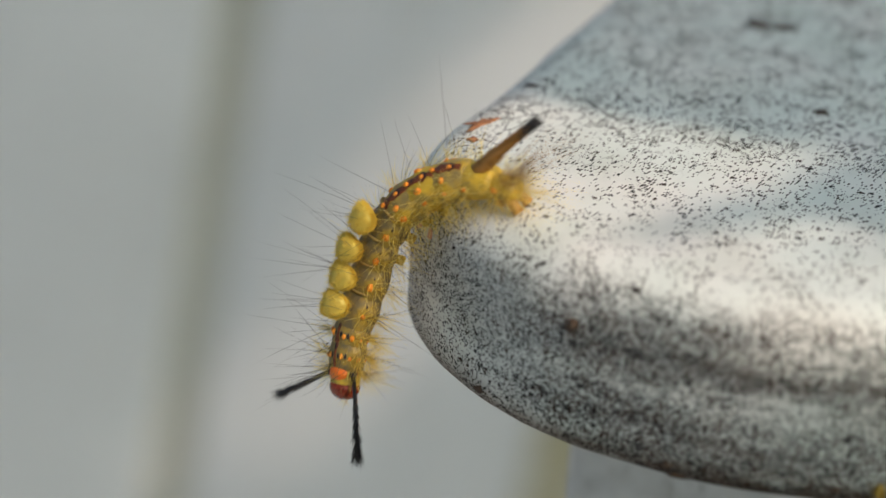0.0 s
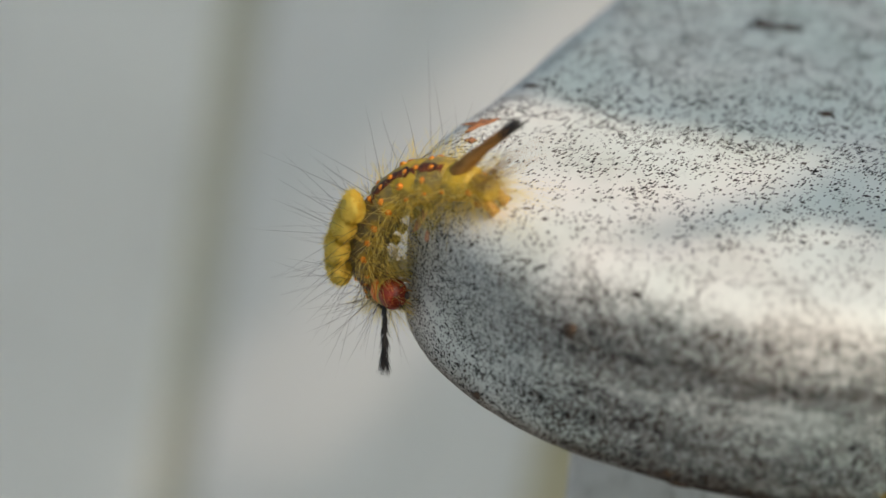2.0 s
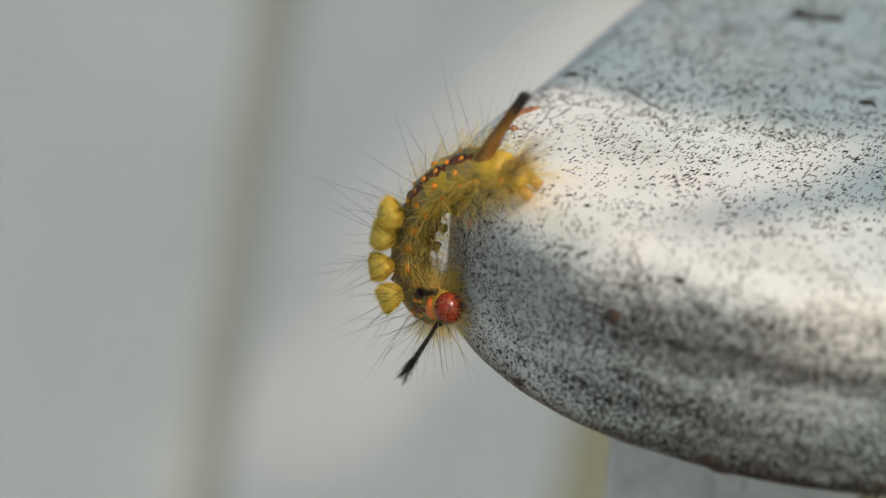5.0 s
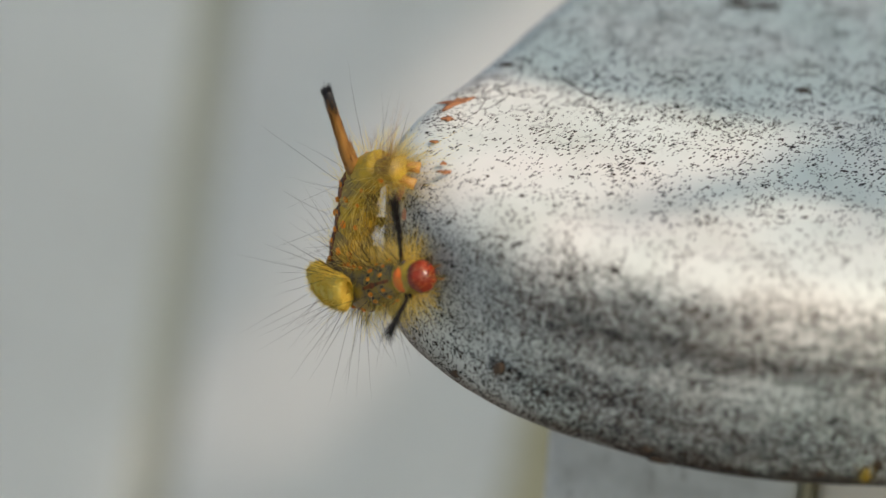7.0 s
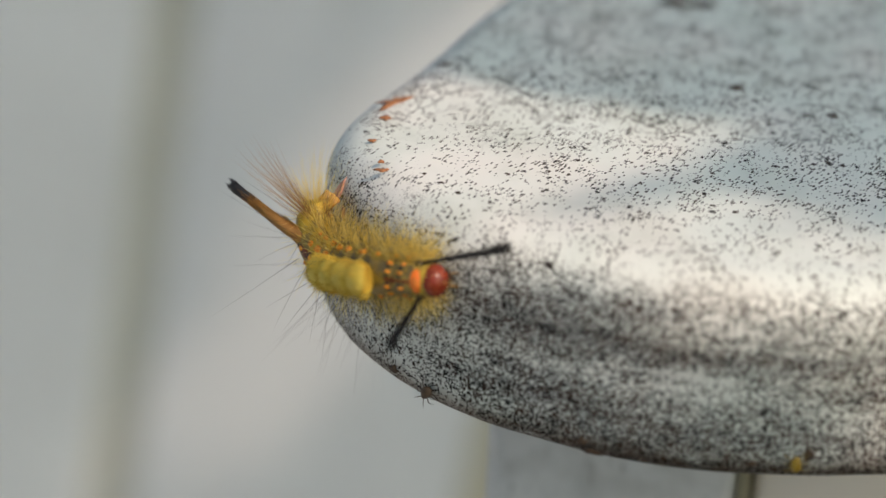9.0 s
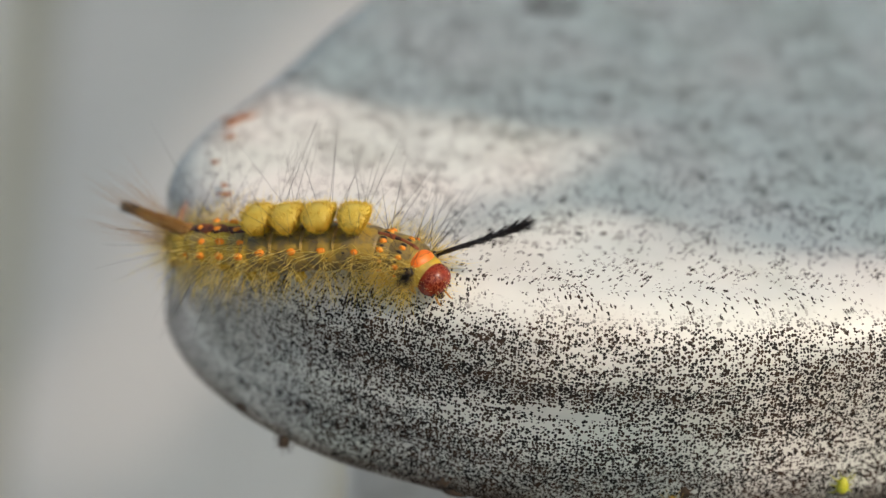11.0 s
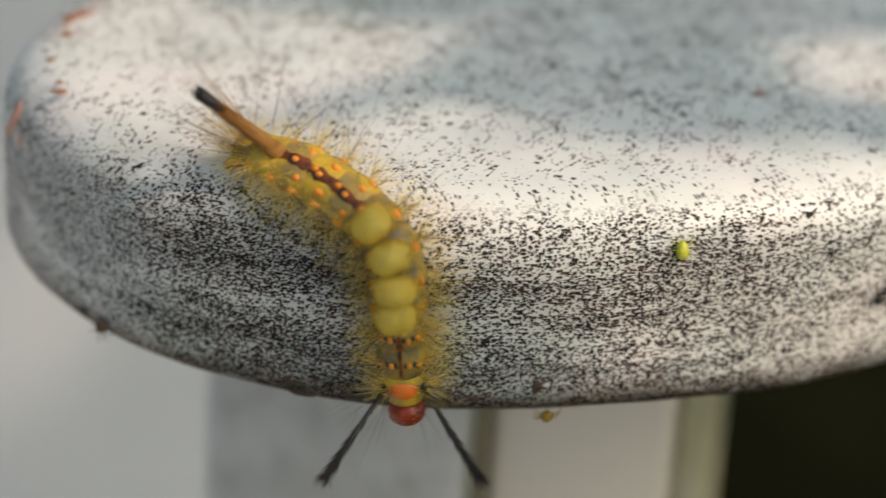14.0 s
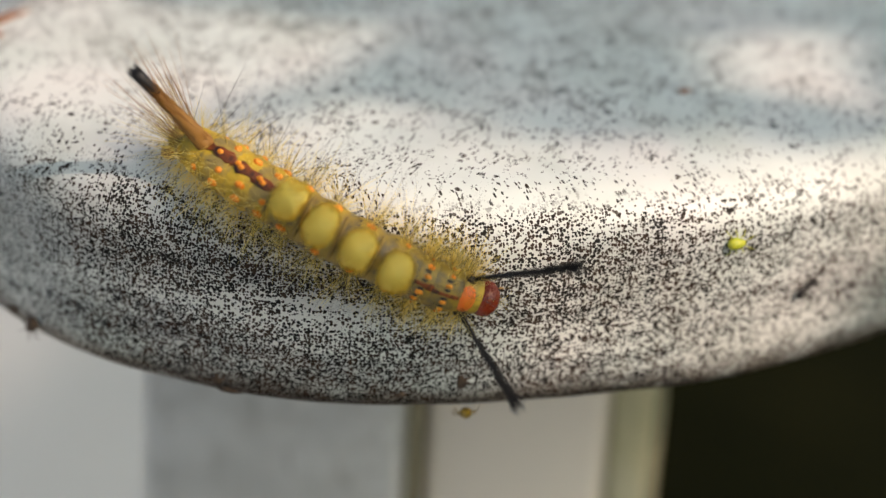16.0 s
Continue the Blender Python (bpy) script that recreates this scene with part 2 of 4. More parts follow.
BOUNCE_PALE = mottled("pale_bounce_grey", (0.52, 0.50, 0.46), (0.44, 0.42, 0.38), 14, 0.85, 0.002)
# far darker than soil: the deep shade beyond the chair is in this colour
SHADE_SOIL = mottled("shade_black_soil", (0.0065, 0.0070, 0.0018), (0.011, 0.011, 0.003), 9, 0.95, 0.01)
SHADE_SOIL.node_tree.nodes["Principled BSDF"].inputs["Specular IOR Level"].default_value = 0.05
RUST = mottled("rust", (0.42, 0.18, 0.07), (0.20, 0.09, 0.045), 1800, 0.8)
PINK = mottled("bare_pink_undercoat", (0.70, 0.40, 0.30), (0.64, 0.32, 0.22), 1500, 0.6)
DIRT = mottled("black_dirt", (0.02, 0.018, 0.016), (0.045, 0.035, 0.028), 1500, 0.9)
BROWN_FLAKE = mottled("brown_flake", (0.10, 0.065, 0.04), (0.05, 0.035, 0.025), 900, 0.85)
SKIN = mottled("yellow_skin", (0.62, 0.41, 0.032), (0.37, 0.265, 0.045), 700, 0.5, 0.00012, 0.08)
FOLD = mottled("grey_mauve_skin", (0.16, 0.125, 0.055), (0.37, 0.25, 0.03), 700, 0.5, 0.00012, 0.05)
SKIN_GREY = mottled("grey_yellow_skin", (0.30, 0.225, 0.07), (0.56, 0.37, 0.03), 700, 0.5, 0.00012, 0.08)
DARK_FOLD = mottled("brown_fold", (0.20, 0.135, 0.045), (0.32, 0.22, 0.05), 900, 0.7, 0.00008)
STRIPE = mottled("dark_brown_stripe", (0.24, 0.058, 0.008), (0.007, 0.004, 0.003), 1000, 0.55)
ORANGE = mottled("orange_wart", (0.86, 0.25, 0.012), (0.80, 0.33, 0.03), 2500, 0.6, 0.00006, 0.1)
COLLAR = mottled("orange_red_plate", (0.84, 0.17, 0.015), (0.74, 0.22, 0.03), 1800, 0.4)
NECK = mottled("cream_yellow_band", (0.78, 0.60, 0.22), (0.70, 0.48, 0.14), 1600, 0.45, 0.00004, 0.1)


def netted(name, field, mark, line, cell):
    """A smooth shining skin, mottled, with a fine paler net over it."""
    m, t, b = material(name, field, 0.26, 0.0, 0.4)
    co = coords(t, (1, 1, 0.45))
    v = t.nodes.new("ShaderNodeTexVoronoi")
    v.feature = "DISTANCE_TO_EDGE"
    link(t, co, v.inputs["Vector"])
    v.inputs["Scale"].default_value = 1 / cell
    c = blend(t, ramp(t, noise_tex(t, co, 1300, 3), 0.38, 0.62), field, mark)
    net = calc(t, "MULTIPLY", ramp(t, v.outputs["Distance"], 0.11, 0.03), ramp(t, noise_tex(t, co, 900, 2), 0.35, 0.6, 0.15, 0.8))
    link(t, blend(t, net, c, line), b.inputs["Base Color"])
    bump(t, b, v.outputs["Distance"], 0.00002, 0.4)
    return m


HEAD = netted("red_head", (0.26, 0.030, 0.010), (0.13, 0.014, 0.006), (0.37, 0.095, 0.04), 0.00024)
BLACK = mottled("black_mark", (0.012, 0.010, 0.009), (0.03, 0.022, 0.015), 1500, 0.45)
FOOT = mottled("orange_foot", (0.50, 0.24, 0.05), (0.40, 0.22, 0.06), 1500, 0.45, 0.00003, 0.2)
TUFT = hairy("pale_yellow_tuft", (0.87, 0.65, 0.085), (0.96, 0.79, 0.16), 0.42)
FUZZ = hairy("yellow_hair", (0.95, 0.76, 0.17), (0.98, 0.90, 0.42), 0.62)
BRISTLE = hairy("black_hair", (0.010, 0.009, 0.008), (0.05, 0.036, 0.024), 0.05)
PLUME = hairy("black_plume", (0.006, 0.006, 0.006), (0.016, 0.014, 0.013), 0.0)
TAWNY = hairy("tawny_hair", (0.34, 0.15, 0.03), (0.50, 0.27, 0.07), 0.3)
PALE_TAWNY = hairy("pale_tawny_hair", (0.36, 0.18, 0.055), (0.56, 0.35, 0.14), 0.35)
APHID = mottled("yellow_green_aphid", (0.55, 0.55, 0.05), (0.42, 0.46, 0.04), 3000, 0.35, 0.00002, 0.3)
OCHRE = mottled("ochre_brown", (0.34, 0.22, 0.02), (0.18, 0.11, 0.015), 2500, 0.35)
LEAF = hairy("green_leaf", (0.05, 0.10, 0.02), (0.08, 0.13, 0.03), 0.35)
BARK = mottled("bark", (0.16, 0.12, 0.08), (0.10, 0.08, 0.055), 120, 0.9, 0.001)


# ---- mesh helpers ----
def part(name, data, mat, parent=None, label="", smooth=True):
    """Links a bmesh, or (vertices, faces), as one mesh object, under a thing or a part."""
    me = bpy.data.meshes.new(name)
    if isinstance(data, tuple):
        me.from_pydata(*([list(map(tuple, data[0])), [], data[1]]))
    else:
        bmesh.ops.recalc_face_normals(data, faces=data.faces)
        data.to_mesh(me)
        data.free()
    me.materials.append(mat)
    if smooth:
        me.shade_smooth()
    ob = new(name, me)
    if parent:
        ob.parent = parent
    return tagged(ob, label)


def catmull(points, steps):
    """A smooth run through the points."""
    p = np.array(points, float)
    q = np.vstack([2 * p[0] - p[1], p, 2 * p[-1] - p[-2]])
    out = []
    for i in range(len(p) - 1):
        a, b, c, d = q[i : i + 4]
        for k in range(steps):
            t = k / steps
            out.append(0.5 * (2 * b + (c - a) * t + (2 * a - 5 * b + 4 * c - d) * t * t + (3 * b - a - 3 * c + d) * t**3))
    return np.array(out + [p[-1]])


def rings_mesh(rings, closed_ends=True):
    """A skin over rings of equal count."""
    n, verts, faces = len(rings[0]), [], []
    for r in rings:
        verts += [tuple(v) for v in r]
    for i in range(len(rings) - 1):
        for k in range(n):
            a, b = i * n + k, i * n + (k + 1) % n
            faces.append((a, b, b + n, a + n))
    if closed_ends:
        faces.append(tuple(range(n - 1, -1, -1)))
        faces.append(tuple((len(rings) - 1) * n + k for k in range(n)))
    return verts, faces


def ball(center, size, turn=None, rings=10, around=16, shape=None):
    """A rounded solid with the given half sizes; shape(u, a) swells it along u in -1..1 and round a."""
    c, s, verts = Vector(center), Vector(size), []
    turn = turn or Matrix.Identity(3)
    rr = []
    for i in range(1, rings):
        u = -math.cos(math.pi * i / rings)
        w = math.sqrt(max(0, 1 - u * u))
        rr.append([c + turn @ Vector((s.x * u, s.y * w * math.cos(a) * (shape(u, a) if shape else 1), s.z * w * math.sin(a) * (shape(u, a) if shape else 1)))
                   for a in (2 * math.pi * k / around for k in range(around))])
    v, f = rings_mesh(rr, False)
    n = len(v)
    v += [tuple(c + turn @ Vector((-s.x, 0, 0))), tuple(c + turn @ Vector((s.x, 0, 0)))]
    m = len(rr) - 1
    for k in range(around):
        f.append((n, (k + 1) % around, k))
        f.append((n + 1, m * around + k, m * around + (k + 1) % around))
    return v, f


def joined(*pieces):
    verts, faces = [], []
    for v, f in pieces:
        n = len(verts)
        verts += [tuple(p) for p in v]
        faces += [tuple(i + n for i in q) for q in f]
    return verts, faces


def strand(base, way, length, radius, bend=(0, 0, 0), steps=3):
    """One tapered hair, three-sided, bent towards bend."""
    base, way, bend = Vector(base), Vector(way).normalized(), Vector(bend)
    side = way.orthogonal().normalized()
    up = way.cross(side)
    verts, faces = [], []
    for i in range(steps):
        t = i / steps
        c = base + way * length * t + bend * length * t * t
        r = radius * (1 - 0.75 * t)
        for k in range(3):
            a = 2.0944 * k
            verts.append(tuple(c + side * r * math.cos(a) + up * r * math.sin(a)))
    verts.append(tuple(base + way * length + bend * length))
    for i in range(steps - 1):
        for k in range(3):
            a, b = 3 * i + k, 3 * i + (k + 1) % 3
            faces.append((a, b, b + 3, a + 3))
    for k in range(3):
        faces.append((3 * (steps - 1) + k, 3 * (steps - 1) + (k + 1) % 3, 3 * steps))
    return verts, faces


def tube(points, radii, around=8):
    """A tube along points."""
    pts = [Vector(p) for p in points]
    rings = []
    for i, p in enumerate(pts):
        d = (pts[min(i + 1, len(pts) - 1)] - pts[max(i - 1, 0)]).normalized()
        s = d.orthogonal().normalized() if i == 0 else (s - d * s.dot(d)).normalized()
        u = d.cross(s)
        rings.append([p + (s * math.cos(a) + u * math.sin(a)) * radii[i] for a in (2 * math.pi * k / around for k in range(around))])
    return rings_mesh(rings)


def board(x0, x1, y0, y1, z0, z1, bevel=0.002):
    bm = bmesh.new()
    bmesh.ops.create_cube(bm, size=1, matrix=Matrix.LocRotScale(((x0 + x1) / 2, (y0 + y1) / 2, (z0 + z1) / 2), None, (x1 - x0, y1 - y0, z1 - z0)))
    bmesh.ops.bevel(bm, geom=list(bm.edges), offset=bevel, segments=3, affect="EDGES", profile=0.5)
    return bm


# ---- ground ----
def make_ground():
    bm = bmesh.new()
    bmesh.ops.create_grid(bm, x_segments=40, y_segments=40, size=60)
    for v in bm.verts:
        v.co.z = -0.06 + 0.02 * noise.noise(v.co * 0.7)
    tagged(part("ground", bm, SHADE_SOIL), "bare soil, coloured near-black to stand for deep shade under the chair", "ground", kind="structure")
    # pale slab added out of view, to bounce light up onto the back slats
    tagged(part("bounce_slab", board(-3.0, -0.03, -2.5, 3.0, -0.05, 0.0, 0.006), BOUNCE_PALE), "pale slab out of view, added to bounce light onto the slats", "patio", kind="structure")


make_ground()

# ---- the chair ----
OUTLINE = [(-2.2, 12), (-3.28, 5.7), (-3.47, 4.7), (-3.63, 3.6), (-3.77, 2.85), (-3.91, 2.3), (-3.96, 1.75), (-3.87, 1.26), (-3.57, 0.79),
           (-3.2, 0.42), (-2.75, 0.1), (-2.15, -0.17), (-1.5, -0.32), (-0.8, -0.39), (-0.15, -0.35), (0.5, -0.2), (1.1, 0.0), (1.9, 0.34),
           (2.58, 0.67), (3.22, 1.12), (3.97, 1.78), (4.75, 2.7), (5.35, 4.0), (5.8, 6.0), (6.6, 12)]


def rim_profile():
    """Inset and height round the edge, in metres: top round 5 mm, bottom round 3.5 mm, 18.5 mm thick."""
    rows = [(0.005 * (1 - math.sin(a)), -0.005 * (1 - math.cos(a))) for a in (math.pi / 2 * k / 10 for k in range(11))]
    rows += [(0.0, -0.0085), (0.0, -0.0115)]
    rows += [(0.0035 * (1 - math.cos(a)), -0.0150 - 0.0035 * math.sin(a)) for a in (math.pi / 2 * k / 7 for k in range(8))]
    return rows


def make_armrest(chair):
    plan = catmull(OUTLINE, 10) / 100
    back = [(0.165, 0.44), (0.140, 0.44), (0.125, 0.30), (0.05, 0.22)]      # the arm tapers towards the chair's back
    plan = np.array(list(plan) + back)
    nxt, prv = np.roll(plan, -1, 0), np.roll(plan, 1, 0)
    way = nxt - prv
    out = np.stack([way[:, 1], -way[:, 0]], 1)
    out /= np.linalg.norm(out, axis=1)[:, None]
    rings = []
    for inset, z in rim_profile():
        rings.append([(x, y, z + 0.00006 * noise.noise((x * 260, y * 260, z * 260))) for x, y in plan - out * inset])
    v, f = rings_mesh(rings)
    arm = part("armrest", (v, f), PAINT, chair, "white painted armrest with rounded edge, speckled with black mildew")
    arm.location = (0, 0, H)
    # lengths along the edge and round it, and the plan on the flat faces
    along = np.r_[0, np.cumsum(np.linalg.norm(np.diff(plan, axis=0), axis=1))]
    prof = np.array(rim_profile())
    round_ = np.r_[0, np.cumsum(np.linalg.norm(np.diff(prof, axis=0), axis=1))]
    uv, n = arm.data.uv_layers.new(name="surface"), len(plan)
    for poly in arm.data.polygons:
        for li in poly.loop_indices:
            vi = arm.data.loops[li].vertex_index
            co = arm.data.vertices[vi].co
            uv.data[li].uv = (co.x + 0.5, co.y + 0.5) if poly.loop_total > 4 else (along[vi % n], round_[vi // n])
    return arm


def flake(name, mat, x, y, z, length, width, angle, parent, normal=(0, 0, 1), label="", ragged=1.3):
    """A thin uneven scab on the paint."""
    n = 22
    rim, top = [], []
    for k in range(n):
        a = 2 * math.pi * k / n
        r = 1 + ragged * noise.noise((x * 900 + math.cos(a) * 1.7, y * 900 + math.sin(a) * 1.7, length * 3000))
        rim.append((length * r * math.cos(a), width * r * math.sin(a), -0.00008))
        top.append((0.75 * length * r * math.cos(a), 0.75 * width * r * math.sin(a), 0.00004))
    v, f = rings_mesh([rim, top])
    ob = part(name, (v, f), mat, parent, label)
    turn = Vector(normal).to_track_quat("Z", "Y").to_matrix().to_4x4() @ pose(0, 0, 0, 0, 0, angle)
    ob.matrix_local = Matrix.Translation((x, y, z)) @ turn
    return ob


def make_chair():
    chair = tagged(new("garden_chair"), "weathered white painted wooden garden chair with mildewed armrest", "chair")
    arm = make_armrest(chair)
    # front leg, a board seen on its edge, close under the arm
    part("front_leg", board(-0.0253, -0.0008, 0.025, 0.118, -0.085, H - 0.0187, 0.0018), LEG_PAINT, chair, "flaking white painted leg board")
    part("leg_edge", board(-0.0007, 0.0005, 0.026, 0.044, -0.085, H - 0.0187, 0.0005), MOSSY_PAINT, chair, "mossy dark edge of the leg board")
    part("leg_batten", board(0.0007, 0.0172, 0.028, 0.060, -0.085, H - 0.0187, 0.0012), CREAM_PAINT, chair, "cream painted board beside the leg")
    part("batten_edge", board(0.0173, 0.0208, 0.0285, 0.059, -0.085, H - 0.0187, 0.0010), BATTEN_PAINT, chair, "mossy yellow edge of the cream board")
    # slats of the back, fanned out from the seat
    for x, width, lean in ((-0.0965, 0.117, 7.4), (-0.2285, 0.117, 7.4), (-0.3595, 0.117, 8.0)):
        slat = part("back_slat", board(-width, 0.0, 0.0, 0.004, -0.385, 0.40, 0.0015), SLAT_PAINT, chair)
        slat.matrix_local = pose(x, 0.45, H - 0.22, 0, lean, 0)
        if x > -0.1:
            part("slat_edge", board(-0.012, 0.003, -0.0012, 0.0036, -0.384, 0.399, 0.0006), BATTEN_PAINT, slat, "yellow-brown mossy edge of the slat")
    # added board: its olive grey gives the slat gaps their darker tone
    back = part("gap_backing", board(-0.36, 0.0, 0.0045, 0.018, -0.37, 0.39, 0.002), PANEL_PAINT, chair, "olive-grey board added behind the slats to tone their gaps")
    back.matrix_local = pose(-0.02, 0.45, H - 0.22, 0, 7.4, 0)
    # scabs of rust and dirt on the paint of the arm (metres from the arm's origin)
    for mat, x, y, ln, wd, an in ((RUST, -0.0352, 0.0212, 0.0019, 0.0006, 62), (RUST, -0.0349, 0.0178, 0.0004, 0.0004, 20), (RUST, -0.0346, 0.0128, 0.0004, 0.0003, 0),
                                  (RUST, -0.0328, 0.0091, 0.0003, 0.0003, 40), (RUST, -0.0321, 0.0076, 0.0005, 0.0004, 10), (BROWN_FLAKE, -0.0063, 0.0359, 0.0007, 0.0005, 0),
                                  (BROWN_FLAKE, 0.0033, 0.0331, 0.0006, 0.0004, 0), (BROWN_FLAKE, -0.0146, 0.0543, 0.0026, 0.0011, 8), (RUST, 0.0209, 0.0230, 0.0005, 0.0004, 0),
                                  (BROWN_FLAKE, -0.0330, 0.0310, 0.0006, 0.0003, 30)):
        flake("rust_spot" if mat == RUST else "dirt_spot", mat, x, y, 0.0001, ln, wd, an, arm)
    for mat, at, n, ln, wd, an in ((PINK, (-0.0366, 0.0091, -0.0036), (-0.77, -0.58, 0.28), 0.0019, 0.00055, 70), (PINK, (-0.0357, 0.0078, -0.0048), (-0.75, -0.65, 0.12), 0.0006, 0.0004, 80),
                                   (DIRT, (-0.0307, 0.0039, -0.0027), (-0.55, -0.70, 0.46), 0.0005, 0.0003, 30), (DIRT, (-0.0177, -0.0015, -0.0018), (-0.16, -0.75, 0.65), 0.0004, 0.0002, 90),
                                   (DIRT, (-0.0154, -0.0015, -0.0013), (-0.11, -0.66, 0.74), 0.0005, 0.0002, 10), (DIRT, (-0.0239, 0.0006, -0.0017), (-0.30, -0.69, 0.66), 0.0005, 0.0002, 40),
                                   (BROWN_FLAKE, (0.0077, -0.0012, -0.0148), (0.31, -0.95, 0.0), 0.0006, 0.0005, 0), (BROWN_FLAKE, (-0.0110, -0.0037, -0.0162), (-0.09, -0.99, -0.09), 0.0007, 0.0004, 0),
                                   (BROWN_FLAKE, (0.0031, -0.0025, -0.0160), (0.26, -0.97, -0.03), 0.0006, 0.0003, 0), (DIRT, (0.0260, 0.0079, -0.0021), (0.43, -0.70, 0.57), 0.0005, 0.0002, 20),
                                   (DIRT, (0.0180, 0.0029, -0.0104), (0.41, -0.91, 0.0), 0.0004, 0.0002, 60),
                                   (BROWN_FLAKE, (-0.0289, 0.0019, -0.0159), (-0.55, -0.84, -0.01), 0.0006, 0.0003, 0), (BROWN_FLAKE, (-0.0101, -0.0036, -0.0170), (-0.06, -0.91, -0.41), 0.0009, 0.0003, 0)):
        flake("bare_patch" if mat == PINK else "dirt_spot", mat, *at, ln, wd, an, arm, n, "", 0.4 if mat == PINK else 1.3)
    return chair, arm


CHAIR, ARM = make_chair()


# ---- the leaves that shade the place ----
def leaf_mesh(length, width):
    """A pointed leaf, folded along its midrib and curved."""
    verts, faces, n = [], [], 10
    for i in range(n + 1):
        u = i / n
        w = width * math.sin(math.pi * u**0.85) ** 0.9
        for k in (-1, -0.5, 0, 0.5, 1):
            verts.append((length * (2 * u - 1), w * k, 0.10 * abs(k) * width - 0.12 * length * (2 * u - 1) ** 2))
    for i in range(n):
        for k in range(4):
            a = 5 * i + k
            faces.append((a, a + 1, a + 6, a + 5))
    return verts, faces


def make_branch():
    branch = tagged(new("tree"), "leafy tree whose overhanging branch casts dappled shade", "tree")
    part("trunk", tube([(2.4, -2.6, -0.1), (2.35, -2.55, 1.0), (2.2, -2.4, 2.0), (1.9, -2.2, 2.9)], [0.16, 0.13, 0.11, 0.06], 14), BARK, branch)
    high = 0.34
    lift = SUN * (high / SUN.z)
    rng = random.Random(4)
    stem = [(-0.35, 0.30, 0.02), (-0.10, 0.20, 0.02), (0.20, 0.10, 0.06), (0.9, -0.9, 0.45), (1.5, -2.05, 1.0)]
    at = Vector((0, 0, H)) + lift
    ends = [at + Vector(p) + Vector((0, 0.06, 0.02)) for p in stem]
    part("twig", tube(catmull([tuple(p) for p in ends], 6), [0.003] * 25), BARK, branch)
    for ends, thick in (([(1.9, -2.2, 2.85), (2.3, -1.3, 2.8), (1.9, -0.2, 2.4), (1.05, 0.0, 1.78)], (0.05, 0.035, 0.022, 0.010)),
                        ([(1.9, -2.2, 2.85), (2.6, -1.2, 2.75), (2.2, -0.3, 2.4), (1.40, -0.05, 2.0)], (0.05, 0.032, 0.020, 0.010))):
        part("limb", tube(ends, thick, 9), BARK, branch)
    # shadow's middle on the arm (cm), half length, half width, turn
    for x, y, a, b, turn in ((-0.75, 1.45, 1.75, 0.27, 37), (-1.0, -1.26, 2.5, 0.80, 2), (1.1, -0.98, 1.7, 0.64, 10), (0.75, 2.30, 1.65, 0.85, 25), (0.95, 3.55, 1.9, 0.95, 5), (1.95, 1.88, 1.5, 0.55, 22), (0.55, 1.12, 1.3, 0.10, 14),
                             (3.6, 2.05, 1.05, 0.42, 25), (4.5, 3.4, 1.25, 0.95, 40), (2.95, 4.65, 2.1, 1.0, 10), (-3.4, 3.80, 2.6, 1.15, 3), (-2.0, 4.00, 1.9, 1.30, 0), (-0.8, 3.95, 2.2, 1.22, -4),
                             (0.9, 5.3, 1.8, 1.0, 10), (-1.6, 5.9, 2.4, 1.3, -8), (-4.4, 5.7, 2.4, 1.3, 12), (0.4, 6.9, 2.4, 1.4, 0), (-3.2, 7.6, 2.4, 1.4, 20), (4.4, 6.6, 2.2, 1.3, -10), (7.1, 0.3, 2.6, 1.4, -22), (9.6, -1.0, 2.4, 1.4, -30)):
        ob = part("leaf", leaf_mesh(a / 100, b / 100), LEAF, branch)
        ob.matrix_local = Matrix.Translation(at + Vector((x / 100, y / 100, 0))) @ pose(0, 0, 0, rng.uniform(-6, 6), rng.uniform(-6, 6), turn)
    # the crown above, with gaps
    pieces = []
    for n in range(2300):
        x, y = (-0.30 + 0.80 * (n * 0.7548777 % 1), 0.24 + 0.38 * (n * 0.5698403 % 1)) if n < 1500 else (rng.uniform(0.42, 1.1), rng.uniform(0.35, 1.0))
        if -0.11 < x < 0.11 and y < 0.12:
            continue
        if abs(x - 0.071 + 0.94 * max(0, y - 0.345) - 0.8 * max(0, 0.335 - y)) < 0.035 and 0.302 < y < 0.40:      # a slit of sun on the slats
            continue
        h = rng.uniform(0.75, 1.25) if n < 1500 else rng.uniform(1.0, 1.6)
        c = Vector((x, y, H)) + SUN * (h / SUN.z)
        m = Matrix.Translation(c) @ pose(0, 0, 0, rng.uniform(-35, 35), rng.uniform(-35, 35), rng.uniform(0, 360))
        v, f = leaf_mesh(rng.uniform(0.016, 0.028), rng.uniform(0.009, 0.015))
        pieces.append(([tuple(m @ Vector(p)) for p in v], f))
    for _ in range(620):
        h = rng.uniform(1.1, 1.5)
        c = Vector((rng.uniform(0.16, 0.34), rng.uniform(0.26, 0.44), H)) + SUN * (h / SUN.z)
        m = Matrix.Translation(c) @ pose(0, 0, 0, rng.uniform(-35, 35), rng.uniform(-35, 35), rng.uniform(0, 360))
        v, f = leaf_mesh(rng.uniform(0.009, 0.014), rng.uniform(0.004, 0.006))
        pieces.append(([tuple(m @ Vector(p)) for p in v], f))
    for _ in range(160):
        h = rng.uniform(1.1, 1.5)
        c = Vector((rng.uniform(0.08, 0.19), rng.uniform(-0.04, 0.15), H)) + SUN * (h / SUN.z)
        m = Matrix.Translation(c) @ pose(0, 0, 0, rng.uniform(-35, 35), rng.uniform(-35, 35), rng.uniform(0, 360))
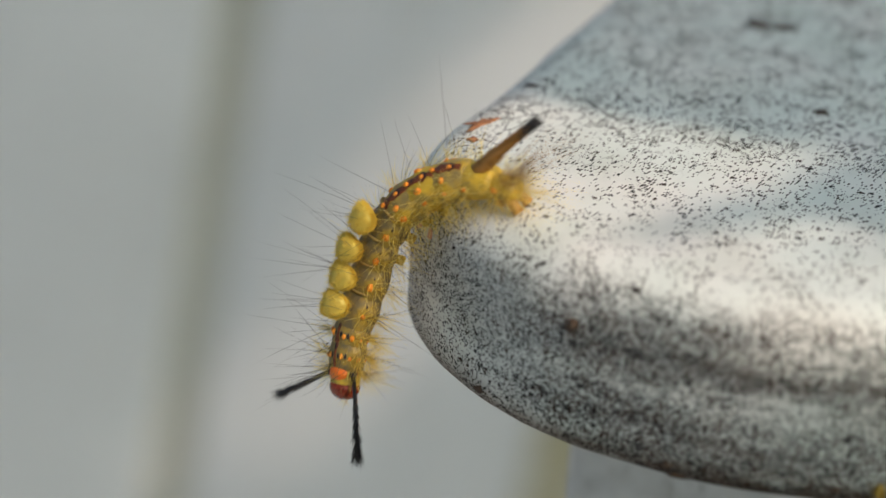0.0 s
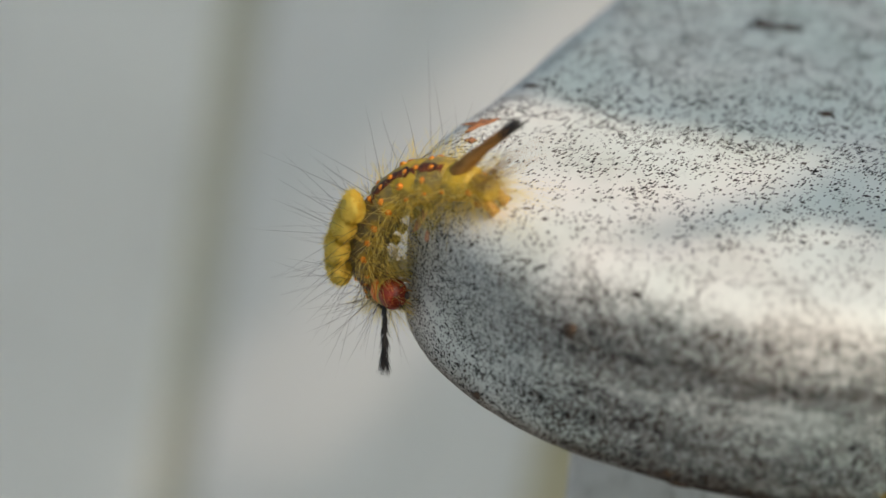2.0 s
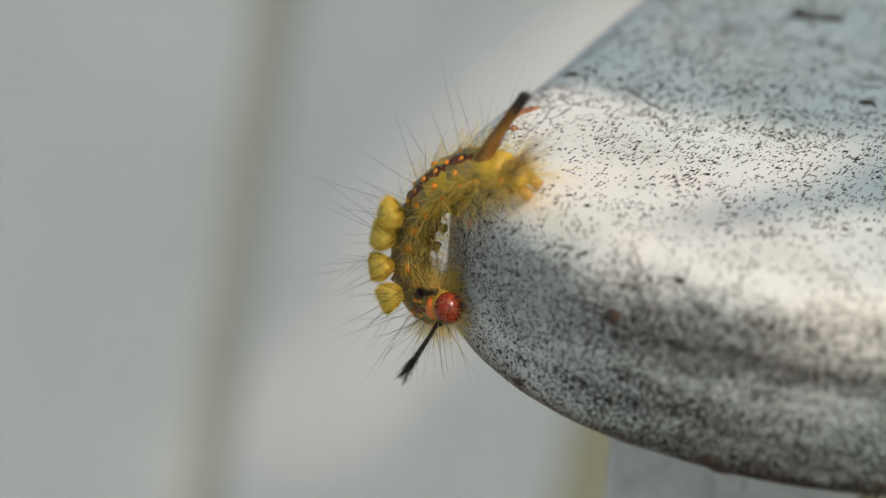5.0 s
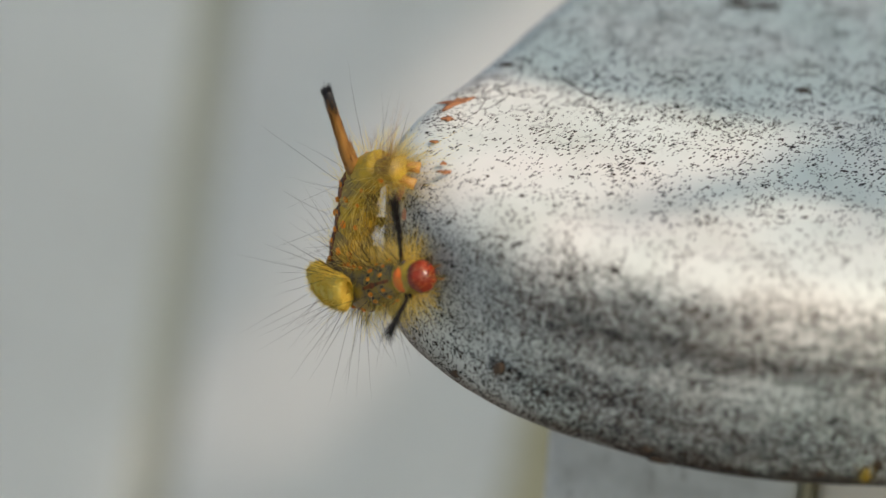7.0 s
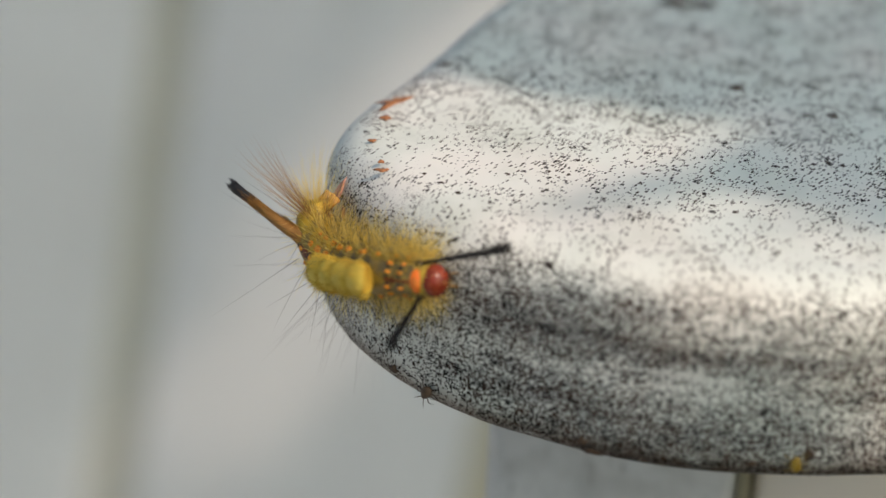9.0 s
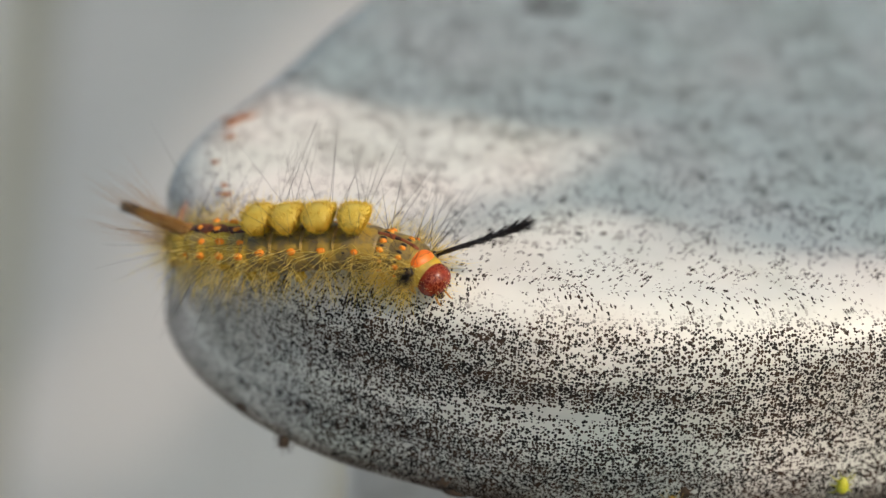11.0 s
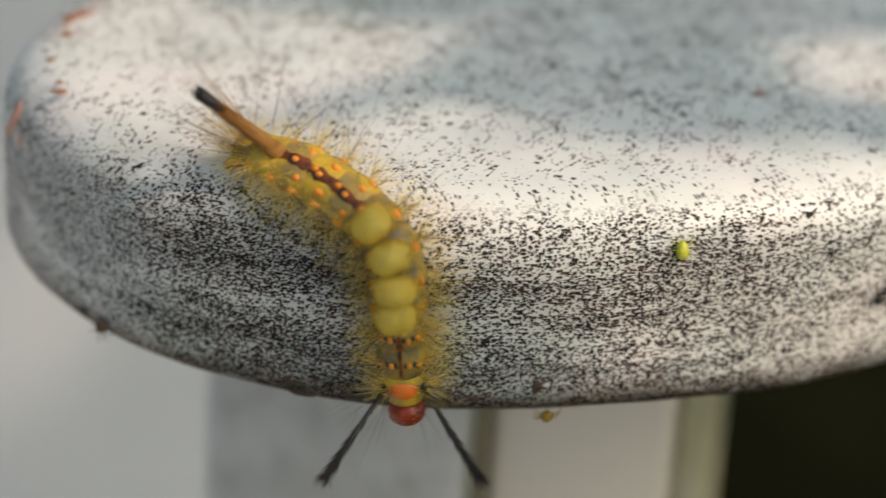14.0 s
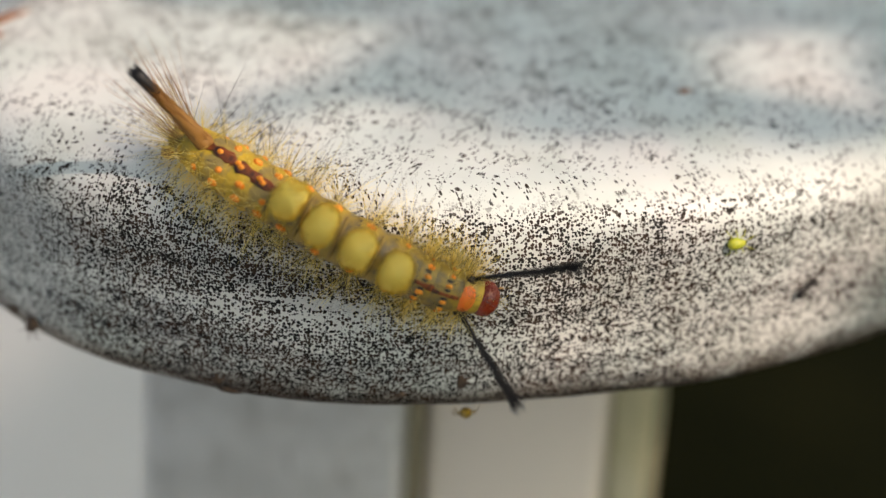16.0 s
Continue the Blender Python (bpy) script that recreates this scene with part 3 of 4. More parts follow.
        v, f = leaf_mesh(rng.uniform(0.012, 0.018), rng.uniform(0.006, 0.009))
        pieces.append(([tuple(m @ Vector(p)) for p in v], f))
    tagged(part("foliage", joined(*pieces), LEAF, branch), kind="stuff")


make_branch()


# ---- the caterpillar ----
R = 0.0020                                           # half width of the body
SEGMENTS = ["tail", "pencil", "stripe", "stripe", "stripe", "tuft", "tuft", "tuft", "tuft", "thorax", "thorax", "collar"]
# where the rings and the head sit along the body, tail to head: drawn together, and stretched out behind while it hangs
BENT = [0.02, 0.095, 0.17, 0.25, 0.335, 0.425, 0.50, 0.57, 0.64, 0.73, 0.81, 0.895, 0.985]
GATHERED = [0.02, 0.09, 0.16, 0.235, 0.31, 0.39, 0.49, 0.595, 0.70, 0.785, 0.855, 0.915, 0.985]
STRETCHED = [0.03, 0.12, 0.195, 0.28, 0.37, 0.465, 0.56, 0.65, 0.745, 0.825, 0.89, 0.94, 0.99]


CURLED = [0.03, 0.125, 0.205, 0.305, 0.41, 0.505, 0.575, 0.645, 0.715, 0.785, 0.85, 0.92, 0.985]
LOWERED = [0.03, 0.125, 0.205, 0.31, 0.42, 0.53, 0.61, 0.69, 0.77, 0.84, 0.89, 0.94, 0.99]
COILED = [0.03, 0.13, 0.22, 0.32, 0.425, 0.52, 0.565, 0.61, 0.66, 0.745, 0.825, 0.91, 0.985]


def barrel(length, r, squash=0.92, folds=2):
    """A plump body ring, pinched at its ends, flatter below."""
    rings, n = [], 22
    for i in range(11):
        u = -1 + 0.2 * i
        w = r * (1 - 0.24 * abs(u) ** 4) * (1 + 0.03 * math.cos(u * math.pi * folds))
        ring = []
        for k in range(n):
            a = 2 * math.pi * k / n
            zz = math.sin(a) * (squash if math.sin(a) > 0 else 0.82)
            ww = w * (1 + 0.03 * noise.noise((u * 2.1 + r * 9000, math.cos(a) * 2, math.sin(a) * 2)) + 0.05 * max(0, math.cos(2 * a)) * (1 - u * u))
            ring.append((length / 2 * u, ww * math.cos(a), ww * zz))
        rings.append(ring)
    return rings_mesh(rings)


def on_body(r, angle, x=0.0, out=1.0):
    """A place on a ring: angle from the back (0) to the side (90) and belly (180)."""
    a = radians(angle)
    return Vector((x, math.sin(a) * r * out, math.cos(a) * r * out * 0.92)), Vector((0, math.sin(a), math.cos(a)))


def fan(rng, base, out, count, length, radius, spread=0.9, back=0.0, droop=0.25):
    """Hairs that radiate from a wart."""
    pieces = []
    for _ in range(count):
        way = (out + Vector((rng.gauss(0, 1.0) - back, rng.gauss(0, 0.6), rng.gauss(0, 0.6))) * spread).normalized()
        start = base + Vector((rng.gauss(0, 1), rng.gauss(0, 1), rng.gauss(0, 1))) * 0.00030
        pieces.append(strand(start, way, length * rng.uniform(0.55, 1.2), radius, Vector((rng.gauss(0, 0.08), rng.gauss(0, 0.08), rng.gauss(-droop, 0.08))) * 0.4))
    return pieces


def make_tuft(rng, parent, k):
    """A dense brush of hair, narrow at its root, spread to a domed top and parted down the middle."""
    base = Vector((0, 0, R * 0.84))

    def skin(u, a):
        """A place on the brush, u from root to crown."""
        grow = 0.30 + 0.72 * math.sin(min(u / 0.80, 1) * math.pi / 2)
        cap = 1.0 if u < 0.72 else math.sqrt(max(0.0, 1 - ((u - 0.72) / 0.282) ** 2.6))
        part_line = (1 - 0.05 * math.cos(a) ** 10) * (abs(math.cos(a)) ** 2.3 + abs(math.sin(a)) ** 2.3) ** (-1 / 2.3)
        w = grow * cap * part_line * (1 + 0.09 * noise.noise((math.cos(a) * 3.2, math.sin(a) * 3.2, u * 0.8 + k)) + 0.035 * noise.noise((math.cos(a) * 11, math.sin(a) * 11, u + k)))
        dip = 0.00006 * math.exp(-((w * math.sin(a)) / 0.16) ** 2) * max(0, u - 0.6) / 0.4
        side = w * math.sin(a)
        return base + Vector((0.00130 * w * math.cos(a), 0.00164 * side, 0.00240 * u - dip - 0.00055 * side * side))

    n, heart = 24, base + Vector((0, 0, 0.0010))
    pieces = [rings_mesh([[heart + (skin(i / 11, 2 * math.pi * j / n) - heart) * 0.90 for j in range(n)] for i in range(12)])]
    for c in range(1000):                                  # fine locks, uneven in length
        a, u = 2.39996 * c + rng.gauss(0, 0.15), 0.06 + 0.93 * ((c + 0.5) / 1000) ** 0.8
        tip = skin(u, a)
        root = base + Vector(((tip.x - base.x) * 0.30, (tip.y - base.y) * 0.30, (tip.z - base.z) * 0.25))
        tip += (tip - root).normalized() * rng.uniform(-0.00016, 0.00006)
        mid = root.lerp(tip, 0.55) + (root.lerp(tip, 0.55) - heart).normalized() * 0.00006
        w = rng.uniform(0.000022, 0.000042)
        pieces.append(tube([mid, tip.lerp(mid, 0.15), tip], [w * 0.8, w, w * 0.25], 5))
    for _ in range(700):                                   # loose ends
        a, u = rng.uniform(0, 6.283), rng.uniform(0.10, 0.97)
        p = skin(u, a)
        way = (p - base - Vector((0, 0, 0.0006))).normalized() + Vector((rng.gauss(0, 0.22), rng.gauss(0, 0.22), rng.gauss(0.15, 0.2)))
        pieces.append(strand(p - way * 0.0001, way, rng.uniform(0.0002, 0.0006), 0.000014, steps=2))
    part("tuft", joined(*pieces), TUFT, parent, "dense pale yellow hair tuft")


def pencil(rng, base, way, length, thin, thick, count, ragged, mat, name, parent, label, bend=(0, 0, 0), hair=0.000028, reach=(0.16, 0.34)):
    """A long narrow brush of hairs, the outer ones plumed."""
    way = Vector(way).normalized()
    side, pieces = way.orthogonal().normalized(), []
    up = way.cross(side)
    core = [Vector(base) + way * length * u + Vector(bend) * length * u * u for u in (0, 0.25, 0.5, 0.75, 0.95)]
    pieces.append(tube(core, [thin * 0.6, thin * 0.8, (thin + thick) / 2 * 0.75, thick * 0.7, thick * 0.35], 7))
    for _ in range(count):
        a, u = rng.uniform(0, 6.283), rng.uniform(0.0, 0.85)
        spot = Vector(base) + way * length * u + Vector(bend) * length * u * u
        r = (thin + (thick - thin) * u) * rng.uniform(0.3, 1.0)
        off = side * math.cos(a) + up * math.sin(a)
        pieces.append(strand(spot + off * r * 0.7, way + off * rng.uniform(0.0, ragged), length * rng.uniform(*reach), hair, Vector(bend) * 0.5))
    return part(name, joined(*pieces), mat, parent, label)


def make_segment(k, kind, body):
    rng = random.Random(50 + k)
    r = R * {"tail": 0.60, "pencil": 0.88, "collar": 0.74, "thorax": 0.88}.get(kind, 1.0)
    length = {"tuft": 0.0040, "stripe": 0.0040, "pencil": 0.0040, "tail": 0.0030}.get(kind, 0.0031)
    seg = part("body_segment", barrel(length, r), FOLD if kind in ("tuft", "thorax") else SKIN if k % 2 else SKIN_GREY, body)
    # orange warts in two rows to a side
    rows = {"tuft": (61,), "stripe": (34, 69), "pencil": (72,), "thorax": (22, 48, 75, 105), "collar": (75,), "tail": (70,)}[kind]
    size = 0.00030 if kind != "thorax" else 0.00022
    for side in (-1, 1):
        for angle in rows:
            p, out = on_body(r, side * angle, 0.0002 + rng.uniform(-0.0001, 0.0001), 0.98)
            swell = rng.uniform(0.75, 1.25)
            part("wart", ball(p, (size * 1.2 * swell, size * rng.uniform(0.8, 1.1), size * 0.95 * swell), None, 7, 10, lambda u, a: 1 + 0.25 * noise.noise((u * 2, math.cos(a) * 2, k + angle))), ORANGE, seg)
            if kind in ("tuft", "stripe") and angle > 50:
                spots = [on_body(r, side * (angle + da), 0.0002 + dx, 0.985)[0] for da, dx in ((15, -0.0004), (17, 0.0003), (4, -0.0008))]
                part("dark_mark", joined(*[ball(q, (0.00020, 0.00011, 0.00011), None, 5, 8) for q in spots]), BLACK, seg)
    if kind == "thorax":
        pieces = []
        for angle in (-90, -62, -35, -11, 11, 35, 62, 90):
            p, out = on_body(r, angle, 0.0001, 0.97)
            pieces.append(ball(p, (0.0003, 0.00014, 0.00014), None, 6, 8))
        part("black_dashes", joined(*pieces), BLACK, seg)
    if kind in ("stripe", "thorax"):
        rings = []
        for i in range(9):
            u = -1 + 0.25 * i
            w = max(4, (12 if kind == "stripe" else 4) + 15 * noise.noise((u * 5, k, 0)))
            h = r * (1 - 0.34 * abs(u) ** 4)
            top = [on_body(h, a * w / 16, length / 2 * u, 1.035)[0] for a in range(-16, 17, 4)]
            low = [on_body(h, a * w / 16, length / 2 * u, 0.9)[0] for a in range(16, -17, -4)]
            rings.append([tuple(q) for q in top + low])
        part("dorsal_stripe", rings_mesh(rings), STRIPE, seg, "dark brown stripe along the back")
        for x in (0.0013, -0.0004) if kind == "stripe" else ():
            p, out = on_body(r, 0, x, 1.0)
            part("orange_mark", ball(p, (0.00028, 0.00024, 0.00020), None, 6, 9), ORANGE, seg)
    if kind == "tuft":
        make_tuft(rng, seg, k)
        part("dark_fold", ball((-length * 0.40, 0, r * 0.42), (0.00030, r * 0.88, r * 0.53), None, 8, 16), DARK_FOLD, seg, "dark brown fold between tufts")
    # hair: short and yellow from the side warts, long and black from the upper ones
    pieces = []
    for side in (-1, 1):
        for angle, count, ln in ((64, 13, 0.0030), (86, 12, 0.0034), (104, 14, 0.0038), (125, 13, 0.0034), (142, 8, 0.0026)):
            p, out = on_body(r, side * angle, 0.0002)
            pieces += fan(rng, p, out, count * 2 if kind in ("collar", "thorax") else count, ln * (0.85 if kind in ("collar", "thorax") else 1.0), 0.0000210, 0.66, 0.4 if kind == "tail" else 0.0)
        if kind in ("stripe", "pencil", "tail"):
            p, out = on_body(r, side * 34, 0.0002)
            pieces += fan(rng, p, out, 9, 0.0022, 0.000014, 0.8, 0.8 if kind == "tail" else 0.2)
    if kind == "tail":
        for y, z, up in ((0, 0.0006, 0.55), (0.0007, 0.0003, 0.35), (-0.0007, 0.0003, 0.35), (0, -0.0002, 0.1), (0.0008, -0.0004, -0.1), (-0.0008, -0.0004, -0.1)):
            pieces += fan(rng, Vector((-0.0010, y, z)), Vector((-1, y * 400, up)), 22, 0.0054, 0.000013, 0.28)
            pieces += fan(rng, Vector((-0.0006, y, z)), Vector((-0.8, y * 700, up)), 32, 0.0028, 0.000013, 0.6)
    part("hair", joined(*pieces), FUZZ, seg, "fine radiating yellow hairs")
    if kind == "tail":
        pieces = []
        for y, up in ((0, 0.95), (0.0006, 0.75), (-0.0006, 0.75)):
            pieces += fan(rng, Vector((-0.0004, y, 0.0006)), Vector((-0.9, y * 500, up)), 24, 0.0084, 0.000018, 0.15)
        part("tail_plume", joined(*pieces), PALE_TAWNY, seg, "long tawny hairs at the tail")
    pieces = []
    for side in (-1, 1):
        for angle, count, ln in ((28, 3, 0.0092), (58, 3, 0.0086), (98, 2, 0.0070)) if kind in ("tuft", "thorax", "collar") else ((28, 1, 0.0080), (60, 1, 0.0074), (98, 2, 0.0066)):
            p, out = on_body(r, side * angle)
            pieces += fan(rng, p, out, count if kind != "collar" else count + 3, ln * (0.85 if kind in ("collar", "thorax") else 1.0), 0.000020, 0.36, -0.25 if kind in ("collar", "thorax") else 0.0, 0.0)
        if kind in ("tuft", "stripe"):                       # a few hang down over the side
            p, out = on_body(r, side * 82)
            pieces += fan(rng, p, out + Vector((-0.3, 0, -0.4)), 5, 0.0048, 0.000017, 0.50, 0.1, 0.55)
    part("bristle", joined(*pieces), BRISTLE, seg, "long sparse black bristles")
    # legs
    if kind in ("tuft", "stripe", "tail") and k in (0, 3, 4, 5, 6):
        for side in (-1, 1):
            foot = [(0, side * r * 0.45, -r * 0.50), (0, side * r * 0.52, -r * 0.85), (0.0001, side * r * 0.56, -r * 1.04)]
            part("proleg", tube(foot, [0.00052, 0.00042, 0.00050], 9), FOOT if k == 0 else SKIN, seg)
    if kind == "tail":
        for side in (-1, 1):
            foot = [(-0.0008, side * r * 0.45, -r * 0.4), (-0.0015, side * r * 0.6, -r * 1.0), (-0.0019, side * r * 0.65, -r * 1.4)]
            part("clasper", tube(foot, [0.00058, 0.00046, 0.00052], 9), FOOT, seg)
    if kind in ("thorax", "collar"):
        for side in (-1, 1):
            foot = [(0, side * r * 0.45, -r * 0.6), (0.0003, side * r * 0.6, -r * 1.0), (0.0006, side * r * 0.45, -r * 1.3)]
            part("true_leg", tube(foot, [0.00026, 0.00018, 0.00006], 7), FOOT, seg)
    if kind == "collar":
        part("neck_plate", ball((0.00015, 0, r * 0.40), (0.00098, 0.00120, 0.00098), None, 12, 20), COLLAR, seg, "glossy orange-red plate behind the head")
        part("neck_band", ball((0.00074, 0, 0), (0.00042, 0.00106, 0.00104), None, 12, 20), NECK, seg, "cream yellow band behind the head")
        for side in (-1, 1):
            part("pencil_base", ball((0.0002, side * r * 0.92, r * 0.35), (0.00042, 0.00038, 0.0004), None, 7, 10), BLACK, seg)
    return seg


def make_head(body):
    rng = random.Random(9)
    head = part("head", ball((0, 0, 0), (0.00115, 0.00135, 0.00138), None, 14, 20, lambda u, a: 1 + 0.05 * math.cos(2 * a) - 0.10 * max(0, math.sin(a)) * abs(math.cos(a)) ** 0.3 * 0.2), HEAD, body, "glossy red-brown head")
    for side in (-1, 1):
        p = Vector((0.00085, side * 0.00072, -0.0005))
        part("eye_cluster", joined(*[ball(p + Vector((0, side * 0.00012 * i, 0.00018 * math.cos(i))), (0.0001, 0.0001, 0.0001), None, 5, 7) for i in range(3)]), BLACK, head)
        part("feeler", tube([(0.0008, side * 0.0005, -0.0009), (0.0013, side * 0.0006, -0.0012), (0.0016, side * 0.0006, -0.0012)], [0.00009, 0.00007, 0.00003], 7), FOOT, head)
    part("mouth", ball((0.00080, 0, -0.0010), (0.00034, 0.00036, 0.00026), None, 7, 10), BROWN_FLAKE, head)
    part("hair", joined(*fan(rng, Vector((0.0003, 0, 0)), Vector((0.9, 0, -0.1)), 30, 0.0022, 0.000016, 1.3)), FUZZ, head)
    return head


def make_tail_pencil(body):
    """A brush of tawny hair, bushy at the root, with black hair down one side and at the tip, pointing along x."""
    rng, way = random.Random(3), Vector((1, 0, 0))
    brush = pencil(rng, (0, 0, 0), way, 0.0068, 0.00072, 0.00056, 760, 0.07, TAWNY, "tail_pencil", body, "tawny brown pencil of hair")
    pencil(rng, (-0.0004, 0, -0.0002), way, 0.0034, 0.00095, 0.00066, 420, 0.16, TAWNY, "pencil_root", brush, "bushy tawny hair")
    pencil(rng, (0.0008, 0.0, -0.00042), way + Vector((0, 0, 0.02)), 0.0052, 0.00016, 0.00022, 170, 0.04, PLUME, "dark_streak", brush, "black hairs along the brush", reach=(0.10, 0.2))
    pencil(rng, (0.0056, 0, 0), way, 0.0027, 0.00056, 0.00068, 340, 0.18, PLUME, "pencil_tip", brush, "black plumed tip")
    return brush


def make_front_pencil(body, seed):
    """A thin quill set with short black plumes that stand off more towards its end."""
    rng, pieces, length = random.Random(seed), [], 0.0086
    spots = [Vector((length * u, 0, 0.03 * length * u * u)) for u in (0, 0.25, 0.5, 0.75, 0.93)]
    pieces.append(tube(spots, [0.00020, 0.00017, 0.00016, 0.00014, 0.00006], 7))
    for step in range(8):                                   # whorls of barbs, one above the other, wider towards the end
        at = 0.05 + 0.115 * step
        for _ in range(16 + 6 * step):
            a, u = rng.uniform(0, 6.283), at + rng.uniform(-0.03, 0.03)
            off = Vector((0, math.cos(a), math.sin(a)))
            spread = (0.10 + 0.36 * at) * rng.uniform(0.3, 1.4)
            spot = Vector((length * u, 0, 0.03 * length * u * u)) + off * 0.00008
            pieces.append(strand(spot, Vector((1, 0, 0)) + off * spread, (0.0011 + 0.0007 * at) * rng.uniform(0.7, 1.15), 0.000040, off * -0.05))
    return part("front_pencil", joined(*pieces), PLUME, body, "black plumed pencil of hair")


def make_caterpillar():
    body = tagged(new("caterpillar"), "hairy yellow caterpillar with four tufts, red head, black hair pencils", "caterpillar")
    body.location = (0, 0, H)
    segs = [make_segment(k, kind, body) for k, kind in enumerate(SEGMENTS)]
    return body, segs, make_head(body), [make_tail_pencil(body), make_front_pencil(body, 5), make_front_pencil(body, 6)]


CATERPILLAR, SEGS, HEAD_PART, PENCILS = make_caterpillar()


# ---- small insects ----
def make_aphid(label, mat):
    bug = part("aphid", ball((0, 0, 0.00035), (0.00075, 0.00042, 0.00038), None, 10, 14, lambda u, a: 1.12 - 0.28 * u), mat)
    tagged(bug, label, "insect")
    for side in (-1, 1):
        for i in range(3):
            x = 0.0003 - 0.0003 * i
            part("leg", tube([(x, side * 0.0003, 0.0003), (x + 0.0003 * (1 - i), side * 0.0007, 0.0004), (x + 0.0005 * (1 - i), side * 0.00105, 0.0)], [0.00005, 0.00004, 0.00002], 5), mat, bug)
        part("antenna", tube([(0.0006, side * 0.00012, 0.00045), (0.001, side * 0.0004, 0.0006), (0.0015, side * 0.0006, 0.0005)], [0.00004, 0.00003, 0.00001], 5), mat, bug)
    return bug


APHID_GREEN = make_aphid("tiny yellow-green aphid walking on the armrest", APHID)
APHID_OCHRE = make_aphid("tiny ochre-yellow aphid under the armrest's edge", OCHRE)
APHID_BROWN = make_aphid("tiny dark brown aphid on the armrest's side", BROWN_FLAKE)


def make_ant():
    ant = part("ant", joined(ball((-0.0006, 0, 0.0004), (0.00055, 0.00032, 0.0003)), ball((0.0001, 0, 0.0004), (0.00038, 0.0002, 0.0002)), ball((0.0006, 0, 0.00045), (0.00028, 0.00024, 0.0002))), BLACK)
    tagged(ant, "tiny black ant walking on the armrest", "insect")
    for side in (-1, 1):
        for i in range(3):
            x = 0.0003 - 0.0002 * i
            part("leg", tube([(x, side * 0.0001, 0.0004), (x + 0.0004 * (1 - i), side * 0.0006, 0.0006), (x + 0.0007 * (1 - i), side * 0.0010, 0.0)], [0.00005, 0.00004, 0.00002], 5), BLACK, ant)
        part("antenna", tube([(0.0008, side * 0.0001, 0.0005), (0.0011, side * 0.0004, 0.0007), (0.0015, side * 0.0004, 0.0005)], [0.00004, 0.00003, 0.00002], 5), BLACK, ant)
    return ant


ANT = make_ant()


# ---- motion ----
SPINES = {}


def crawl(t, *rows):
    """The body's line at a time, from tail to head (cm from the arm's origin), three directions of its back,
    and the directions of the tail pencil and of the two front ones."""
    SPINES[t] = rows


crawl(0, (-2.82, 0.60, 0.19), (-3.29, 0.73, 0.12), (-3.70, 0.75, -0.14), (-3.96, 0.72, -0.54), (-4.06, 0.61, -1.00), (-4.14, 0.43, -1.45), (-4.12, 0.22, -1.89),
      (-0.11, -0.14, 0.98), (-0.78, -0.60, 0.19), (-0.37, -0.93, 0.07),
      (0.65, -0.13, 0.75), (0.34, -0.76, -0.56), (-0.68, 0.34, -0.65))
crawl(0.5, (-2.82, 0.56, 0.18), (-3.25, 0.73, 0.13), (-3.66, 0.81, -0.07), (-3.99, 0.84, -0.39), (-4.17, 0.79, -0.81), (-4.06, 0.94, -1.23), (-3.80, 0.75, -1.23),
      (-0.13, -0.18, 0.98), (-0.79, -0.55, 0.28), (-0.43, -0.89, 0.14),
      (0.67, -0.05, 0.74), (0.30, -0.55, -0.78), (0.10, 0.85, -0.50))
crawl(1, (-2.82, 0.60, 0.19), (-3.30, 0.81, 0.14), (-3.77, 0.89, -0.09), (-4.13, 0.90, -0.49), (-4.20, 1.02, -0.98), (-4.16, 1.37, -1.35), (-3.94, 0.93, -1.15),
      (-0.10, -0.14, 0.99), (-0.85, -0.47, 0.22), (-0.52, -0.84, 0.14),
      (0.69, -0.05, 0.73), (-0.05, -0.90, -0.40), (0.20, 0.85, -0.45))
crawl(1.5, (-2.85, 0.60, 0.18), (-3.29, 0.81, 0.16), (-3.72, 0.82, -0.09), (-4.07, 0.83, -0.44), (-4.16, 0.98, -0.89), (-4.08, 1.25, -1.20), (-3.88, 0.84, -1.00),
      (-0.12, -0.15, 0.98), (-0.83, -0.51, 0.24), (-0.48, -0.87, 0.14),
      (0.60, -0.04, 0.80), (0.02, -0.78, -0.60), (0.20, 0.85, -0.45))
crawl(2, (-3.03, 0.62, 0.15), (-3.42, 0.78, 0.09), (-3.78, 0.89, -0.09), (-4.02, 0.93, -0.43), (-4.16, 0.98, -0.82), (-4.08, 1.11, -1.18), (-3.83, 0.78, -1.12),
      (-0.22, -0.26, 0.94), (-0.83, -0.51, 0.24), (-0.45, -0.88, 0.14),
      (0.66, -0.13, 0.74), (0.26, -0.58, -0.77), (0.20, 0.85, -0.45))
crawl(2.5, (-3.10, 0.62, 0.15), (-3.51, 0.82, 0.05), (-3.88, 0.96, -0.18), (-4.13, 1.04, -0.56), (-4.19, 1.12, -0.98), (-4.15, 1.39, -1.27), (-3.98, 1.00, -1.10),
      (-0.25, -0.31, 0.92), (-0.89, -0.43, 0.17), (-0.53, -0.83, 0.14),
      (0.49, -0.14, 0.86), (-0.40, -0.85, -0.20), (0.20, 0.85, -0.45))
crawl(3, (-3.12, 0.66, 0.15), (-3.45, 0.82, 0.09), (-3.77, 0.91, -0.09), (-4.00, 0.97, -0.38), (-4.11, 0.90, -0.71), (-3.92, 0.81, -1.02), (-3.70, 0.62, -1.23),
      (-0.24, -0.28, 0.93), (-0.82, -0.51, 0.27), (-0.40, -0.91, 0.14),
      (0.48, -0.11, 0.87), (-0.34, -0.38, -0.86), (0.30, 0.80, -0.40))
